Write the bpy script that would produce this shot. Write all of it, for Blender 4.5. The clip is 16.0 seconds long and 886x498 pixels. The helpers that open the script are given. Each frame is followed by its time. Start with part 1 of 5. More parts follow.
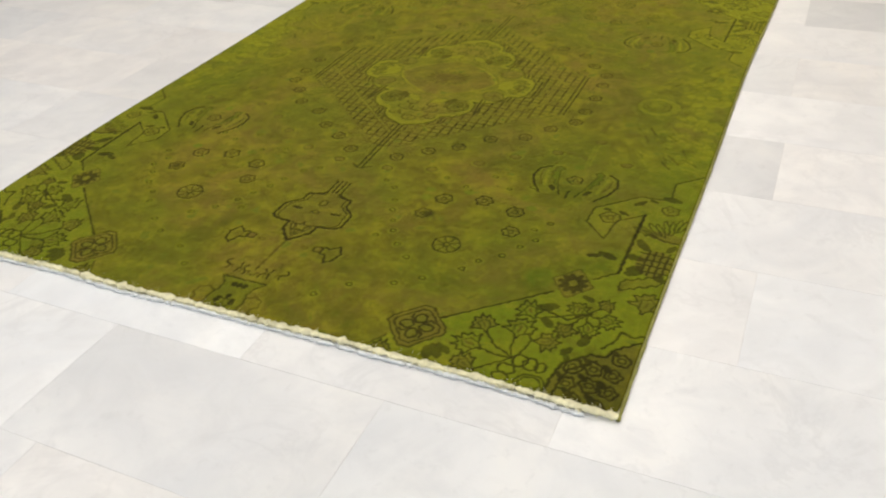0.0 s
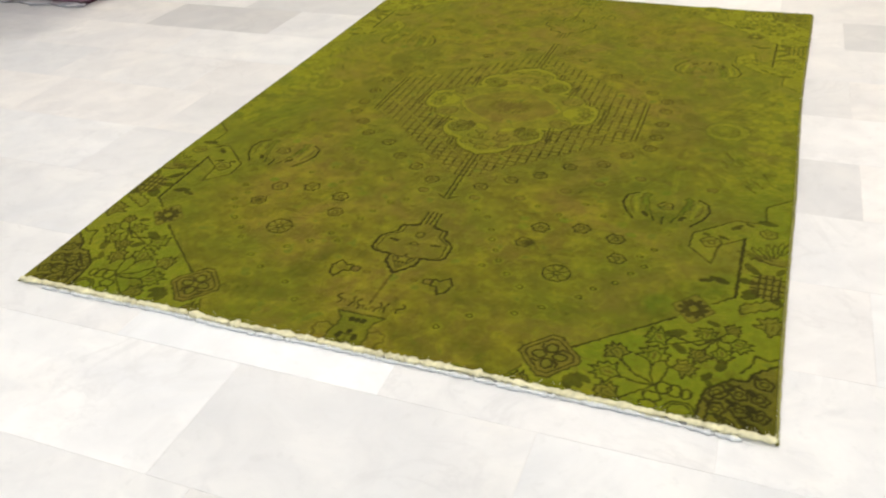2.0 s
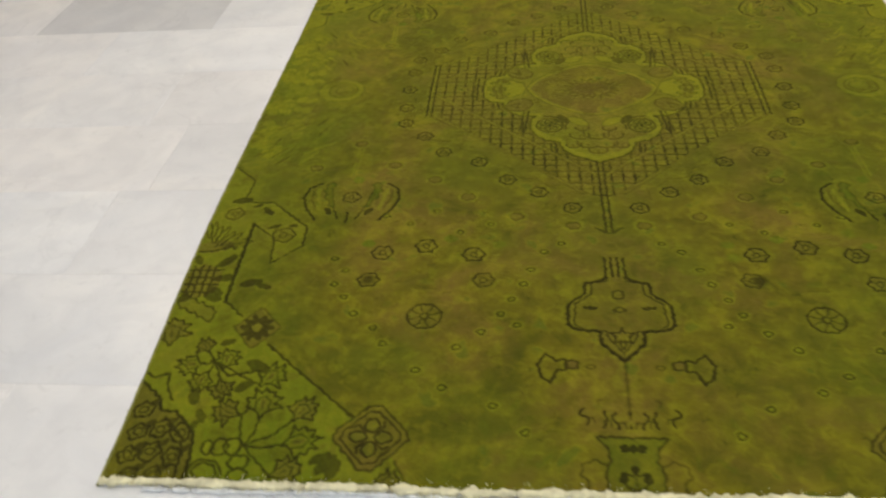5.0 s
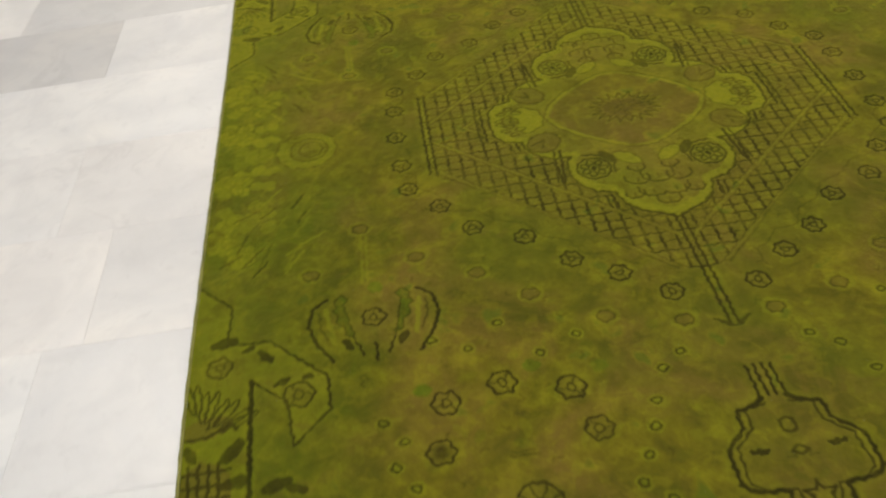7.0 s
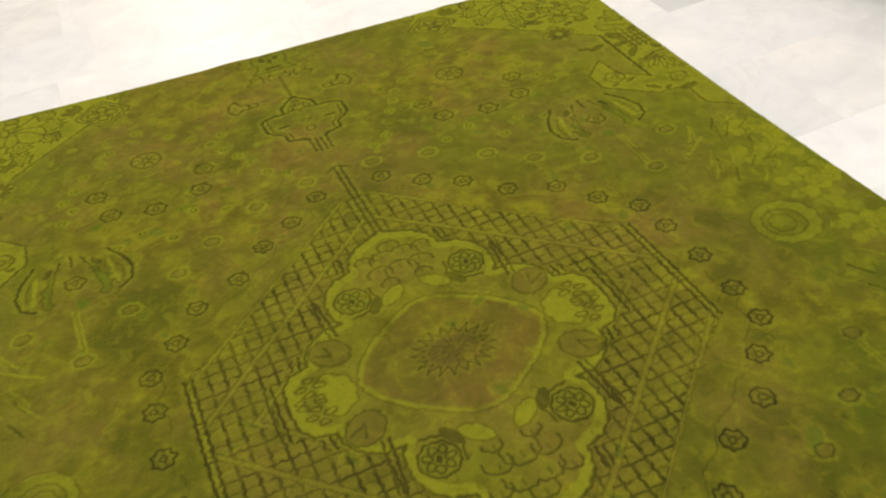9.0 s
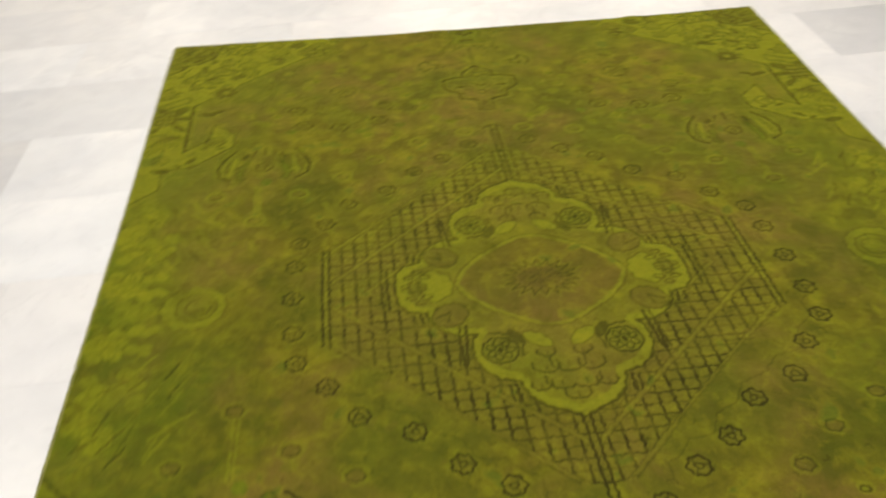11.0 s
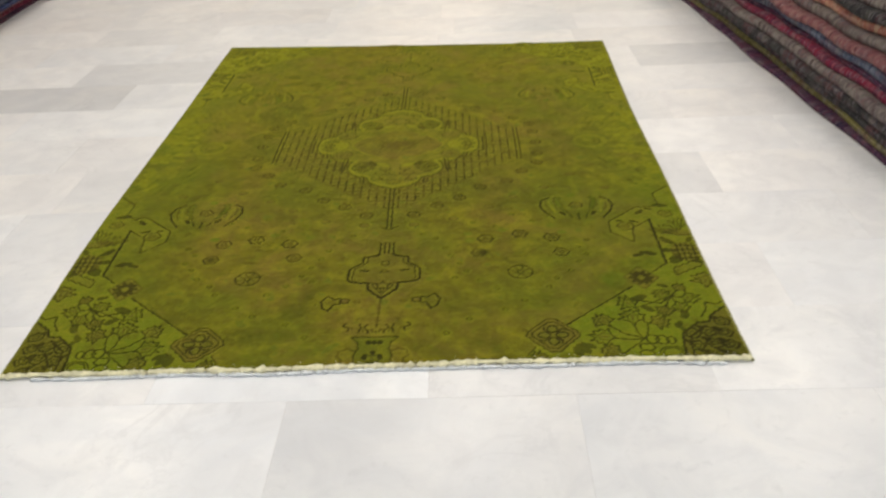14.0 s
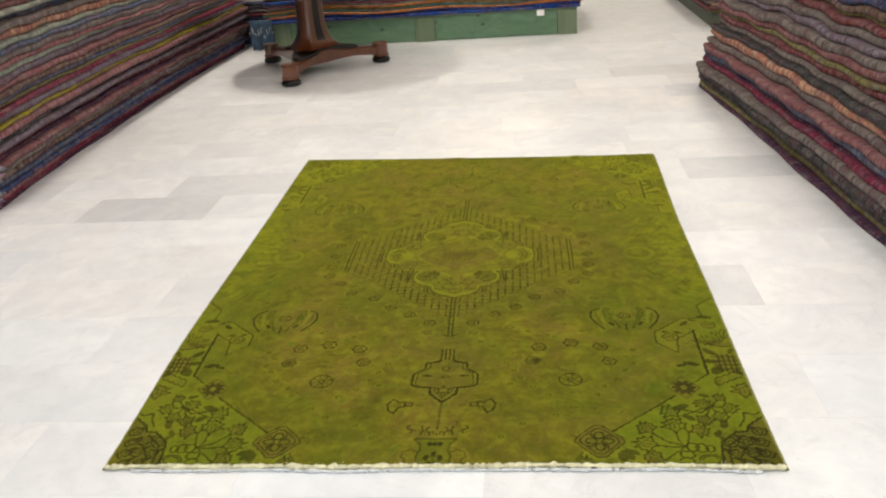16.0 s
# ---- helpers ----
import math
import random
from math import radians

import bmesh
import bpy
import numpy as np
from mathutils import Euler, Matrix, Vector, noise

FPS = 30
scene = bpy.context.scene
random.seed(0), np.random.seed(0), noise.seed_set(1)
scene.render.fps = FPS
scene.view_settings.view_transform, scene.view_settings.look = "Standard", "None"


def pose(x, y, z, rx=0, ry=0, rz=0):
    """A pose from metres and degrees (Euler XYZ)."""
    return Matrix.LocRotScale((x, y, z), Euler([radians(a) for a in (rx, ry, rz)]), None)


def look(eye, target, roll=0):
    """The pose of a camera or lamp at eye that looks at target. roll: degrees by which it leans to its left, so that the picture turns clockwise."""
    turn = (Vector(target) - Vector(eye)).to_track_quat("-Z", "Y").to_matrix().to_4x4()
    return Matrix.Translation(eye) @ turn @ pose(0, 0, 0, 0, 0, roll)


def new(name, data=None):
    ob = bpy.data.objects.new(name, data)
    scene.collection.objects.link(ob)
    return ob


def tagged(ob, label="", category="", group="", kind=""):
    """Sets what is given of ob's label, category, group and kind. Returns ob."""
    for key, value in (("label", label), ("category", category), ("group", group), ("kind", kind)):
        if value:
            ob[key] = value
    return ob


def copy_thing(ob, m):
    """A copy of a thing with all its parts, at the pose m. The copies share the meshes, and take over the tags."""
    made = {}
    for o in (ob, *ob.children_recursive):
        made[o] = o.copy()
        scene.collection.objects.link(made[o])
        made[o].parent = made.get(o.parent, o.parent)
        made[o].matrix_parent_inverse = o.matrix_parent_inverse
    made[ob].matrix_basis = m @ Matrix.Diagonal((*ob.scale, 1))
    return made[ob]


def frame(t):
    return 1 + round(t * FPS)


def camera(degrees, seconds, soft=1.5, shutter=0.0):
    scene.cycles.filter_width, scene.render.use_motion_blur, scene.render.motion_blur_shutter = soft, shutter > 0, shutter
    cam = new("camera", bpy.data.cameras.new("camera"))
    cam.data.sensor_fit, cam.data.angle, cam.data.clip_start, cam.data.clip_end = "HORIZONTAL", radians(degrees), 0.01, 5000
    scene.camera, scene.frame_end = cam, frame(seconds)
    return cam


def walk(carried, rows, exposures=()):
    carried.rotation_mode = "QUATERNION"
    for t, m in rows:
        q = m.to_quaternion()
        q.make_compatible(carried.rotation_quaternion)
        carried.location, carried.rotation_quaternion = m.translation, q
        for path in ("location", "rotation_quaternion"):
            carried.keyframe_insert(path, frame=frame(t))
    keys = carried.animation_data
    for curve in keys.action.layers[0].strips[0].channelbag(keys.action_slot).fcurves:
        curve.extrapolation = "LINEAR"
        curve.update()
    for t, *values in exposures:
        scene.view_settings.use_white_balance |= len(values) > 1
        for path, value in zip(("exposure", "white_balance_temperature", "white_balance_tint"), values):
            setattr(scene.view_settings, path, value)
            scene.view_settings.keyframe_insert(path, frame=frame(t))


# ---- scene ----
import itertools

cam = camera(56.3, 16.0, soft=2.1, shutter=0.45)
PATH = [
    (0, (2.112, -1.134, 1.193), (1.39, 0.35, 0.063), -3.7),
    (0.5, (2.056, -1.142, 1.196), (1.346, 0.354, 0.073), -4.9),
    (1, (1.949, -1.204, 1.214), (1.274, 0.303, 0.085), -5.0),
    (1.5, (1.853, -1.274, 1.218), (1.174, 0.304, 0.194), -5.9),
    (2, (1.765, -1.271, 1.229), (1.116, 0.277, 0.142), -3.4),
    (2.5, (1.6, -1.152, 1.223), (0.917, 0.367, 0.118), -6.9),
    (3, (1.459, -1.088, 1.226), (0.964, 0.437, 0.03), -6.1),
    (3.5, (1.246, -1.112, 1.261), (0.95, 0.485, 0.095), -4.8),
    (4, (1.098, -1.127, 1.264), (0.944, 0.465, 0.062), -3.0),
    (4.5, (0.958, -0.987, 1.238), (0.76, 0.557, -0.017), -2.4),
    (5, (0.802, -0.82, 1.229), (0.552, 0.716, -0.027), -6.0),
    (5.2, (0.735, -0.779, 1.241), (0.529, 0.761, -0.019), -5.5),
    (7.3, (0.409, -0.057, 1.175), (0.503, 1.372, -0.221), -10.6),
    (7.5, (0.38, 0.035, 1.186), (0.627, 1.44, -0.216), -8.7),
    (8, (0.371, 0.203, 1.224), (0.852, 1.589, -0.135), -5.9),
    (8.5, (0.513, 0.361, 1.203), (1.048, 1.763, -0.119), -6.7),
    (8.7, (0.581, 0.427, 1.195), (1.081, 1.836, -0.134), -8.1),
    (9.75, (0.60, 0.44, 1.19), (1.06, 1.87, -0.08), -6.0),
    (10.8, (0.578, 0.128, 1.222), (0.868, 1.679, -0.006), -5.0),
    (11, (0.64, 0.046, 1.208), (0.733, 1.614, -0.029), -4.3),
    (11.5, (0.771, -0.246, 1.207), (0.677, 1.31, -0.046), -5.8),
    (12, (0.842, -0.603, 1.216), (0.784, 0.973, -0.013), -3.7),
    (12.5, (0.985, -0.889, 1.205), (0.83, 0.709, 0.013), -3.5),
    (13, (1.105, -1.154, 1.22), (0.924, 0.448, 0.037), -4.8),
    (13.5, (1.149, -1.447, 1.24), (1.007, 0.225, 0.151), -3.3),
    (14, (1.217, -1.646, 1.317), (1.147, 0.08, 0.308), -2.9),
    (14.5, (1.32, -1.766, 1.406), (1.104, 0.001, 0.494), -3.7),
    (15, (1.338, -1.854, 1.446), (1.023, -0.068, 0.601), -4.0),
    (15.5, (1.283, -1.856, 1.485), (1.03, -0.05, 0.665), -3.7),
    (16, (1.246, -1.835, 1.497), (1.033, -0.019, 0.687), -4.3),
]
EXPOSURES = [(0.0, -0.02), (0.5, 0.05), (2.0, 0.15), (3.5, 0.30), (4.0, 0.08), (4.5, 0.10), (5.0, -0.26), (5.2, -0.29), (7.3, -0.14), (7.5, -0.08), (8.0, 0.5), (8.5, 0.26), (10.8, 0.09), (12.0, 0.17), (13.0, -0.02), (13.5, 0.11), (14.0, -0.13), (14.5, -0.05), (15.0, 0.03), (16.0, 0.04)]
walk(cam, [(t, look(eye, target, roll)) for t, eye, target, roll in PATH], EXPOSURES)

# ---- world and lights ----
world = bpy.data.worlds.new("World")
scene.world = world
world.use_nodes = True
wn = world.node_tree
sky = wn.nodes.new("ShaderNodeTexSky")
sky.sky_type = "NISHITA"
sky.sun_disc = False
sky.sun_elevation, sky.sun_rotation = radians(40), radians(200)
wn.links.new(sky.outputs[0], wn.nodes["Background"].inputs[0])
wn.nodes["Background"].inputs[1].default_value = 0.1

ROOM_X0, ROOM_X1, ROOM_Y0, ROOM_Y1, ROOM_Z = -4.6, 5.4, -4.2, 11.0, 3.0


def area(name, m, sx, sy, watts, colour):
    data = bpy.data.lights.new(name, "AREA")
    data.shape, data.size, data.size_y = "RECTANGLE", sx, sy
    data.energy, data.color = watts, colour
    ob = new(name, data)
    ob.matrix_world = m
    return ob


# daylight in the shop window behind the walk
area("window_daylight", look((0.6, ROOM_Y0 + 0.05, 1.55), (0.6, 0, 1.3)), 7.0, 2.4, 62, (0.86, 0.93, 1.0))
CEILING_LAMPS = [(x, y) for x in (-1.5, 1.2, 3.6) for y in (-2.2, 0.6, 3.2, 6.2, 9.0)]
for x, y in CEILING_LAMPS:
    area("ceiling_lamp_light", pose(x, y, ROOM_Z - 0.05), 0.56, 0.56, {-2.2: 15, 0.6: 23, 3.2: 26}.get(y, 21), (1.0, 0.935, 0.85) if y < 3 else (1.0, 0.905, 0.775))


def spot(name, eye, target, watts, colour, cone, blend):
    data = bpy.data.lights.new(name, "SPOT")
    data.energy, data.color, data.spot_size, data.spot_blend, data.shadow_soft_size = watts, colour, radians(cone), blend, 0.05
    ob = new(name, data)
    ob.matrix_world = look(eye, target)
    return ob


SPOTS = [((0.984, 3.54, ROOM_Z - 0.17), (0.984, 3.40, 0), 55, (1.0, 0.72, 0.42), 27, 1.0),
         ((-1.547, 5.577, ROOM_Z - 0.17), (-0.547, 5.477, 0), 125, (1.0, 0.9, 0.78), 90, 0.8)]
for row in SPOTS:
    spot("ceiling_spot_light", *row)


# ---- materials ----
class Nodes:
    """A small builder of node materials."""

    def __init__(self, name):
        self.mat = bpy.data.materials.new(name)
        self.mat.use_nodes = True
        self.t = self.mat.node_tree
        self.bsdf = self.t.nodes["Principled BSDF"]

    def node(self, kind, operation=""):
        n = self.t.nodes.new(kind)
        if operation:
            n.operation = operation
        return n

    def link(self, a, b):
        self.t.links.new(a, b)

    def put(self, socket, value):
        if isinstance(value, bpy.types.NodeSocket):
            self.link(value, socket)
        else:
            socket.default_value = value

    def coords(self, scale=(1, 1, 1)):
        tc = self.node("ShaderNodeTexCoord")
        mp = self.node("ShaderNodeMapping")
        mp.inputs["Scale"].default_value = scale
        self.link(tc.outputs["Object"], mp.inputs[0])
        return mp.outputs[0]

    def noise(self, vec, scale, detail=4, rough=0.55, distort=0.0):
        n = self.node("ShaderNodeTexNoise")
        n.inputs["Scale"].default_value, n.inputs["Detail"].default_value = scale, detail
        n.inputs["Roughness"].default_value, n.inputs["Distortion"].default_value = rough, distort
        self.link(vec, n.inputs["Vector"])
        return n.outputs["Fac"]

    def ramp(self, fac, stops):
        r = self.node("ShaderNodeValToRGB")
        while len(r.color_ramp.elements) < len(stops):
            r.color_ramp.elements.new(0.5)
        for e, (p, c) in zip(r.color_ramp.elements, stops):
            e.position, e.color = p, (*c, 1) if isinstance(c, tuple) else (c, c, c, 1)
        self.link(fac, r.inputs[0])
        return r.outputs[0]

    def mix(self, fac, a, b, blend="MIX"):
        m = self.node("ShaderNodeMix")
        m.data_type, m.blend_type = "RGBA", blend
        self.put(m.inputs[0], fac)
        self.put(m.inputs[6], (*a, 1) if isinstance(a, tuple) else a)
        self.put(m.inputs[7], (*b, 1) if isinstance(b, tuple) else b)
        return m.outputs[2]

    def math(self, op, a, b=0.0):
        m = self.node("ShaderNodeMath", operation=op)
        self.put(m.inputs[0], a)
        self.put(m.inputs[1], b)
        return m.outputs[0]

    def bump(self, height, strength, distance):
        b = self.node("ShaderNodeBump")
        b.inputs["Strength"].default_value, b.inputs["Distance"].default_value = strength, distance
        self.link(height, b.inputs["Height"])
        self.link(b.outputs[0], self.bsdf.inputs["Normal"])

    def done(self, colour, rough, metal=0.0):
        self.put(self.bsdf.inputs["Base Color"], (*colour, 1) if isinstance(colour, tuple) else colour)
        self.put(self.bsdf.inputs["Roughness"], rough)
        self.bsdf.inputs["Metallic"].default_value = metal
        return self.mat


def marble():
    n = Nodes("marble")
    info = n.node("ShaderNodeObjectInfo")
    tc = n.node("ShaderNodeTexCoord")
    shift = n.node("ShaderNodeVectorMath", operation="MULTIPLY_ADD")
    n.link(info.outputs["Random"], shift.inputs[0])
    shift.inputs[1].default_value = (37, 91, 13)
    n.link(tc.outputs["Object"], shift.inputs[2])
    v = shift.outputs[0]
    cloud = n.ramp(n.noise(v, 2.6, 5, 0.58, 0.9), [(0.22, (0.68, 0.70, 0.735)), (0.55, (0.785, 0.79, 0.797)), (0.8, (0.83, 0.82, 0.80))])
    haze = n.ramp(n.noise(v, 7.0, 4, 0.62, 0.8), [(0.42, 0.0), (0.72, 0.75)])
    c = n.mix(haze, cloud, (0.66, 0.67, 0.69))
    smear = n.ramp(n.noise(v, 1.2, 3, 0.5, 1.2), [(0.38, 0.0), (0.5, 0.26), (0.62, 0.0)])
    c = n.mix(smear, c, (0.60, 0.615, 0.645))
    vein = n.ramp(n.noise(v, 3.4, 5, 0.62, 1.2), [(0.46, 0.0), (0.5, 0.24), (0.54, 0.0)])
    vein = n.math("MULTIPLY", vein, n.ramp(n.noise(v, 3.1, 2), [(0.46, 0.0), (0.64, 1.0)]))
    c = n.mix(vein, c, (0.50, 0.51, 0.53))
    fleck = n.ramp(n.noise(v, 26, 4, 0.65, 0.5), [(0.58, 0.0), (0.72, 0.42)])
    c = n.mix(fleck, c, (0.60, 0.61, 0.625))
    grain = n.noise(v, 90, 3)
    c = n.mix(n.math("MULTIPLY", grain, 0.06), c, (0.6, 0.6, 0.6))
    c = n.mix(1.0, c, info.outputs["Color"], "MULTIPLY")
    rough = n.ramp(n.noise(v, 5, 2), [(0.3, 0.30), (0.7, 0.40)])
    n.bump(n.noise(v, 5, 2), 0.03, 0.002)
    return n.done(c, rough)


def plain(name, colour, rough, metal=0.0, vary=0.12, scale=6.0, grain=120.0, bump=0.15):
    n = Nodes(name)
    v = n.coords()
    dark = tuple(c * (1 - vary) for c in colour)
    light = tuple(min(1, c * (1 + vary)) for c in colour)
    c = n.ramp(n.noise(v, scale, 4), [(0.3, dark), (0.7, light)])
    c = n.mix(n.math("MULTIPLY", n.noise(v, grain, 2), 0.25), c, tuple(x * 0.75 for x in colour))
    n.bump(n.noise(v, grain, 3), bump, 0.002)
    return n.done(c, rough, metal)


def wood(name, dark, light, rough, axis=0, scale=9.0, coat=0.0, knots=False):
    n = Nodes(name)
    stretch = [1.0, 1.0, 1.0]
    stretch[axis] = 0.09
    v = n.coords(tuple(stretch))
    c = n.ramp(n.noise(v, scale * 2, 6, 0.62, 0.7), [(0.3, dark), (0.72, light)])
    fine = n.noise(v, scale * 14, 3)
    c = n.mix(n.math("MULTIPLY", fine, 0.35), c, tuple(x * 0.55 for x in dark))
    blot = n.noise(n.coords(), 3.0, 3)
    c = n.mix(n.math("MULTIPLY", blot, 0.3), c, tuple(min(1, x * 1.25) for x in light))
    if knots:
        patch = n.ramp(n.noise(n.coords((1, 1, 2)), 4.5, 4, 0.6, 0.6), [(0.42, 0.0), (0.66, 0.75)])
        c = n.mix(patch, c, (0.15, 0.27, 0.16))
        vor = n.node("ShaderNodeTexVoronoi")
        vor.voronoi_dimensions = "2D"
        vor.inputs["Scale"].default_value = 2.6
        turned = n.node("ShaderNodeMapping")
        turned.inputs["Rotation"].default_value = (radians(-90), 0, 0)
        n.link(n.coords((1.0, 1.0, 1.3)), turned.inputs[0])
        n.link(turned.outputs[0], vor.inputs["Vector"])
        spot_mask = n.ramp(vor.outputs["Distance"], [(0.03, 1.0), (0.06, 0.0)])
        c = n.mix(n.math("MULTIPLY", spot_mask, 0.85), c, (0.035, 0.028, 0.018))
    n.bump(fine, 0.2, 0.002)
    m = n.done(c, rough)
    n.bsdf.inputs["Coat Weight"].default_value = coat
    n.bsdf.inputs["Coat Roughness"].default_value = 0.12
    return m


def woven(name, base, second, third):
    """Folded carpet: a ground colour with scattered motifs of two others and a ribbed pile."""
    n = Nodes(name)
    info = n.node("ShaderNodeObjectInfo")
    tc = n.node("ShaderNodeTexCoord")
    shift = n.node("ShaderNodeVectorMath", operation="MULTIPLY_ADD")
    n.link(info.outputs["Random"], shift.inputs[0])
    shift.inputs[1].default_value = (0, 53, 0)
    n.link(tc.outputs["Object"], shift.inputs[2])
    stretched = n.node("ShaderNodeMapping")
    stretched.inputs["Scale"].default_value = (7, 24, 10)
    n.link(shift.outputs[0], stretched.inputs[0])
    v, w = shift.outputs[0], stretched.outputs[0]
    a = n.ramp(n.noise(w, 1.0, 3, 0.6), [(0.48, 0.0), (0.54, 1.0)])
    b = n.ramp(n.noise(w, 1.9, 2, 0.5, 0.6), [(0.55, 0.0), (0.60, 1.0)])
    spread = n.ramp(n.noise(v, 2.6, 3), [(0.34, 0.4), (0.56, 1.0)])
    c = n.mix(n.math("MULTIPLY", a, spread), base, second)
    c = n.mix(n.math("MULTIPLY", b, spread), c, third)
    light = n.ramp(n.noise(w, 3.4, 2, 0.5, 0.4), [(0.56, 0.0), (0.63, 0.7)])
    c = n.mix(n.math("MULTIPLY", light, spread), c, tuple(0.6 * x + t for x, t in zip(second, (0.15, 0.13, 0.15))))
    motif = n.node("ShaderNodeMapping")
    motif.inputs["Scale"].default_value, motif.inputs["Location"].default_value = (9, 15, 22), (3, 7, 1)
    n.link(v, motif.inputs[0])
    hue = n.ramp(n.noise(motif.outputs[0], 1.0, 3, 0.6, 0.3), [(0.36, (0.03, 0.022, 0.035)), (0.46, (0.17, 0.055, 0.06)), (0.54, (0.12, 0.11, 0.14)), (0.62, (0.30, 0.24, 0.22)), (0.70, (0.11, 0.12, 0.09))])
    c = n.mix(n.ramp(n.noise(motif.outputs[0], 0.55, 2, 0.5), [(0.46, 0.0), (0.62, 0.5)]), c, hue)
    fine = n.noise(v, 170, 2)
    c = n.mix(n.math("MULTIPLY", fine, 0.5), c, tuple(x * 0.3 for x in base))
    n.bump(n.math("ADD", fine, n.math("MULTIPLY", n.noise(v, 26, 3), 1.5)), 0.6, 0.005)
    m = n.done(c, 0.95)
    n.bsdf.inputs["Specular IOR Level"].default_value = 0.1
    return m


def overdyed():
    """The green overdyed pile: woven colours come with the mesh (drawing, green, yellow, brown), dye blotches from noise."""
    n = Nodes("overdyed_pile")
    v = n.coords()
    at = n.node("ShaderNodeAttribute")
    at.attribute_name = "weave"
    sep = n.node("ShaderNodeSeparateColor")
    n.link(at.outputs["Color"], sep.inputs[0])
    ink, green, yellow, brown = sep.outputs[0], sep.outputs[1], sep.outputs[2], at.outputs["Alpha"]
    blotch = n.noise(v, 2.3, 3, 0.5, 0.4)
    cloud = n.noise(v, 17, 4, 0.55, 0.5)
    mottle = n.noise(v, 15, 5, 0.62, 0.35)
    fine = n.noise(v, 75, 4, 0.65)
    c = n.ramp(cloud, [(0.30, (0.088, 0.075, 0.008)), (0.5, (0.148, 0.129, 0.009)), (0.68, (0.225, 0.205, 0.011))])
    c = n.mix(n.ramp(blotch, [(0.42, 0.0), (0.60, 0.7)]), c, (0.104, 0.124, 0.008))
    c = n.mix(n.ramp(n.noise(v, 3.6, 4, 0.6, 0.5), [(0.46, 0.0), (0.64, 0.76)]), c, (0.190, 0.124, 0.024))
    c = n.mix(n.ramp(n.noise(v, 4.2, 5, 0.62, 0.8), [(0.30, 0.75), (0.49, 0.0)]), c, (0.050, 0.060, 0.004))
    g = n.math("MULTIPLY", green, n.ramp(n.noise(v, 7, 3), [(0.25, 0.45), (0.65, 1.0)]))
    c = n.mix(g, c, (0.082, 0.142, 0.005))
    c = n.mix(n.math("MULTIPLY", yellow, 0.9), c, (0.235, 0.248, 0.010))
    c = n.mix(brown, c, (0.122, 0.088, 0.016))
    c = n.mix(n.ramp(mottle, [(0.54, 0.0), (0.70, 0.52)]), c, (0.27, 0.245, 0.012))
    c = n.mix(n.ramp(mottle, [(0.30, 0.66), (0.46, 0.0)]), c, (0.072, 0.072, 0.005))
    clump = n.noise(v, 36, 3, 0.55, 0.6)
    c = n.mix(n.ramp(clump, [(0.54, 0.0), (0.68, 0.24)]), c, (0.29, 0.265, 0.012))
    c = n.mix(n.ramp(clump, [(0.32, 0.28), (0.45, 0.0)]), c, (0.086, 0.074, 0.008))
    dots = n.ramp(n.noise(v, 15, 2, 0.5, 0.3), [(0.66, 0.0), (0.72, 0.6)])
    c = n.mix(dots, c, (0.055, 0.10, 0.010))
    c = n.mix(n.ramp(fine, [(0.42, 0.0), (0.7, 0.22)]), c, (0.080, 0.072, 0.006))
    wear = n.math("MULTIPLY", n.ramp(n.noise(v, 9, 3), [(0.3, 0.84), (0.52, 1.0)]), n.ramp(n.noise(v, 62, 3, 0.6, 0.6), [(0.32, 0.82), (0.44, 1.0)]))
    c = n.mix(n.math("MULTIPLY", n.math("MULTIPLY", ink, wear), 0.84), c, (0.011, 0.009, 0.0035))
    lint = n.ramp(n.noise(v, 210, 1), [(0.8, 0.0), (0.83, 0.5)])
    c = n.mix(lint, c, (0.26, 0.26, 0.12))
    n.bump(n.math("ADD", n.noise(v, 320, 2), n.math("MULTIPLY", fine, 1.4)), 0.55, 0.003)
    c = n.mix(1.0, c, (0.82, 0.83, 0.82), "MULTIPLY")
    m = n.done(c, 0.9)
    n.bsdf.inputs["Specular IOR Level"].default_value = 0.08
    n.link(n.math("MULTIPLY", n.math("SUBTRACT", 1.0, ink), 0.26), n.bsdf.inputs["Sheen Weight"])
    n.bsdf.inputs["Sheen Roughness"].default_value = 0.45
    n.bsdf.inputs["Sheen Tint"].default_value = (0.90, 0.87, 0.08, 1)
    return m


MARBLE = marble()
GROUT = plain("grout", (0.64, 0.63, 0.615), 0.9)
PLASTER = plain("plaster", (0.74, 0.71, 0.66), 0.85, scale=1.5)
CEIL = plain("ceiling_paint", (0.8, 0.79, 0.76), 0.9)
METAL = plain("painted_metal", (0.6, 0.6, 0.6), 0.45)
OVERDYED = overdyed()
CREAM = plain("cream_cotton", (0.66, 0.63, 0.42), 0.95, vary=0.3, scale=40, grain=300, bump=0.5)
# pale blue for weft threads and the painted shadow below the end strip
BLUE_THREAD_SHADE = plain("pale_blue_thread_shade", (0.62, 0.645, 0.65), 0.95, vary=0.2, scale=60)
BINDING = plain("olive_binding", (0.24, 0.235, 0.06), 0.95, vary=0.3, scale=30, grain=300, bump=0.5)
FRINGE = plain("grey_fringe", (0.55, 0.55, 0.55), 0.95, vary=0.3, scale=30)
MAHOGANY = wood("polished_mahogany", (0.050, 0.012, 0.003), (0.155, 0.042, 0.010), 0.28, axis=2, coat=0.5)
EBONY = plain("black_lacquer", (0.006, 0.005, 0.005), 0.35)
EBONY.node_tree.nodes["Principled BSDF"].inputs["Specular IOR Level"].default_value = 0.3
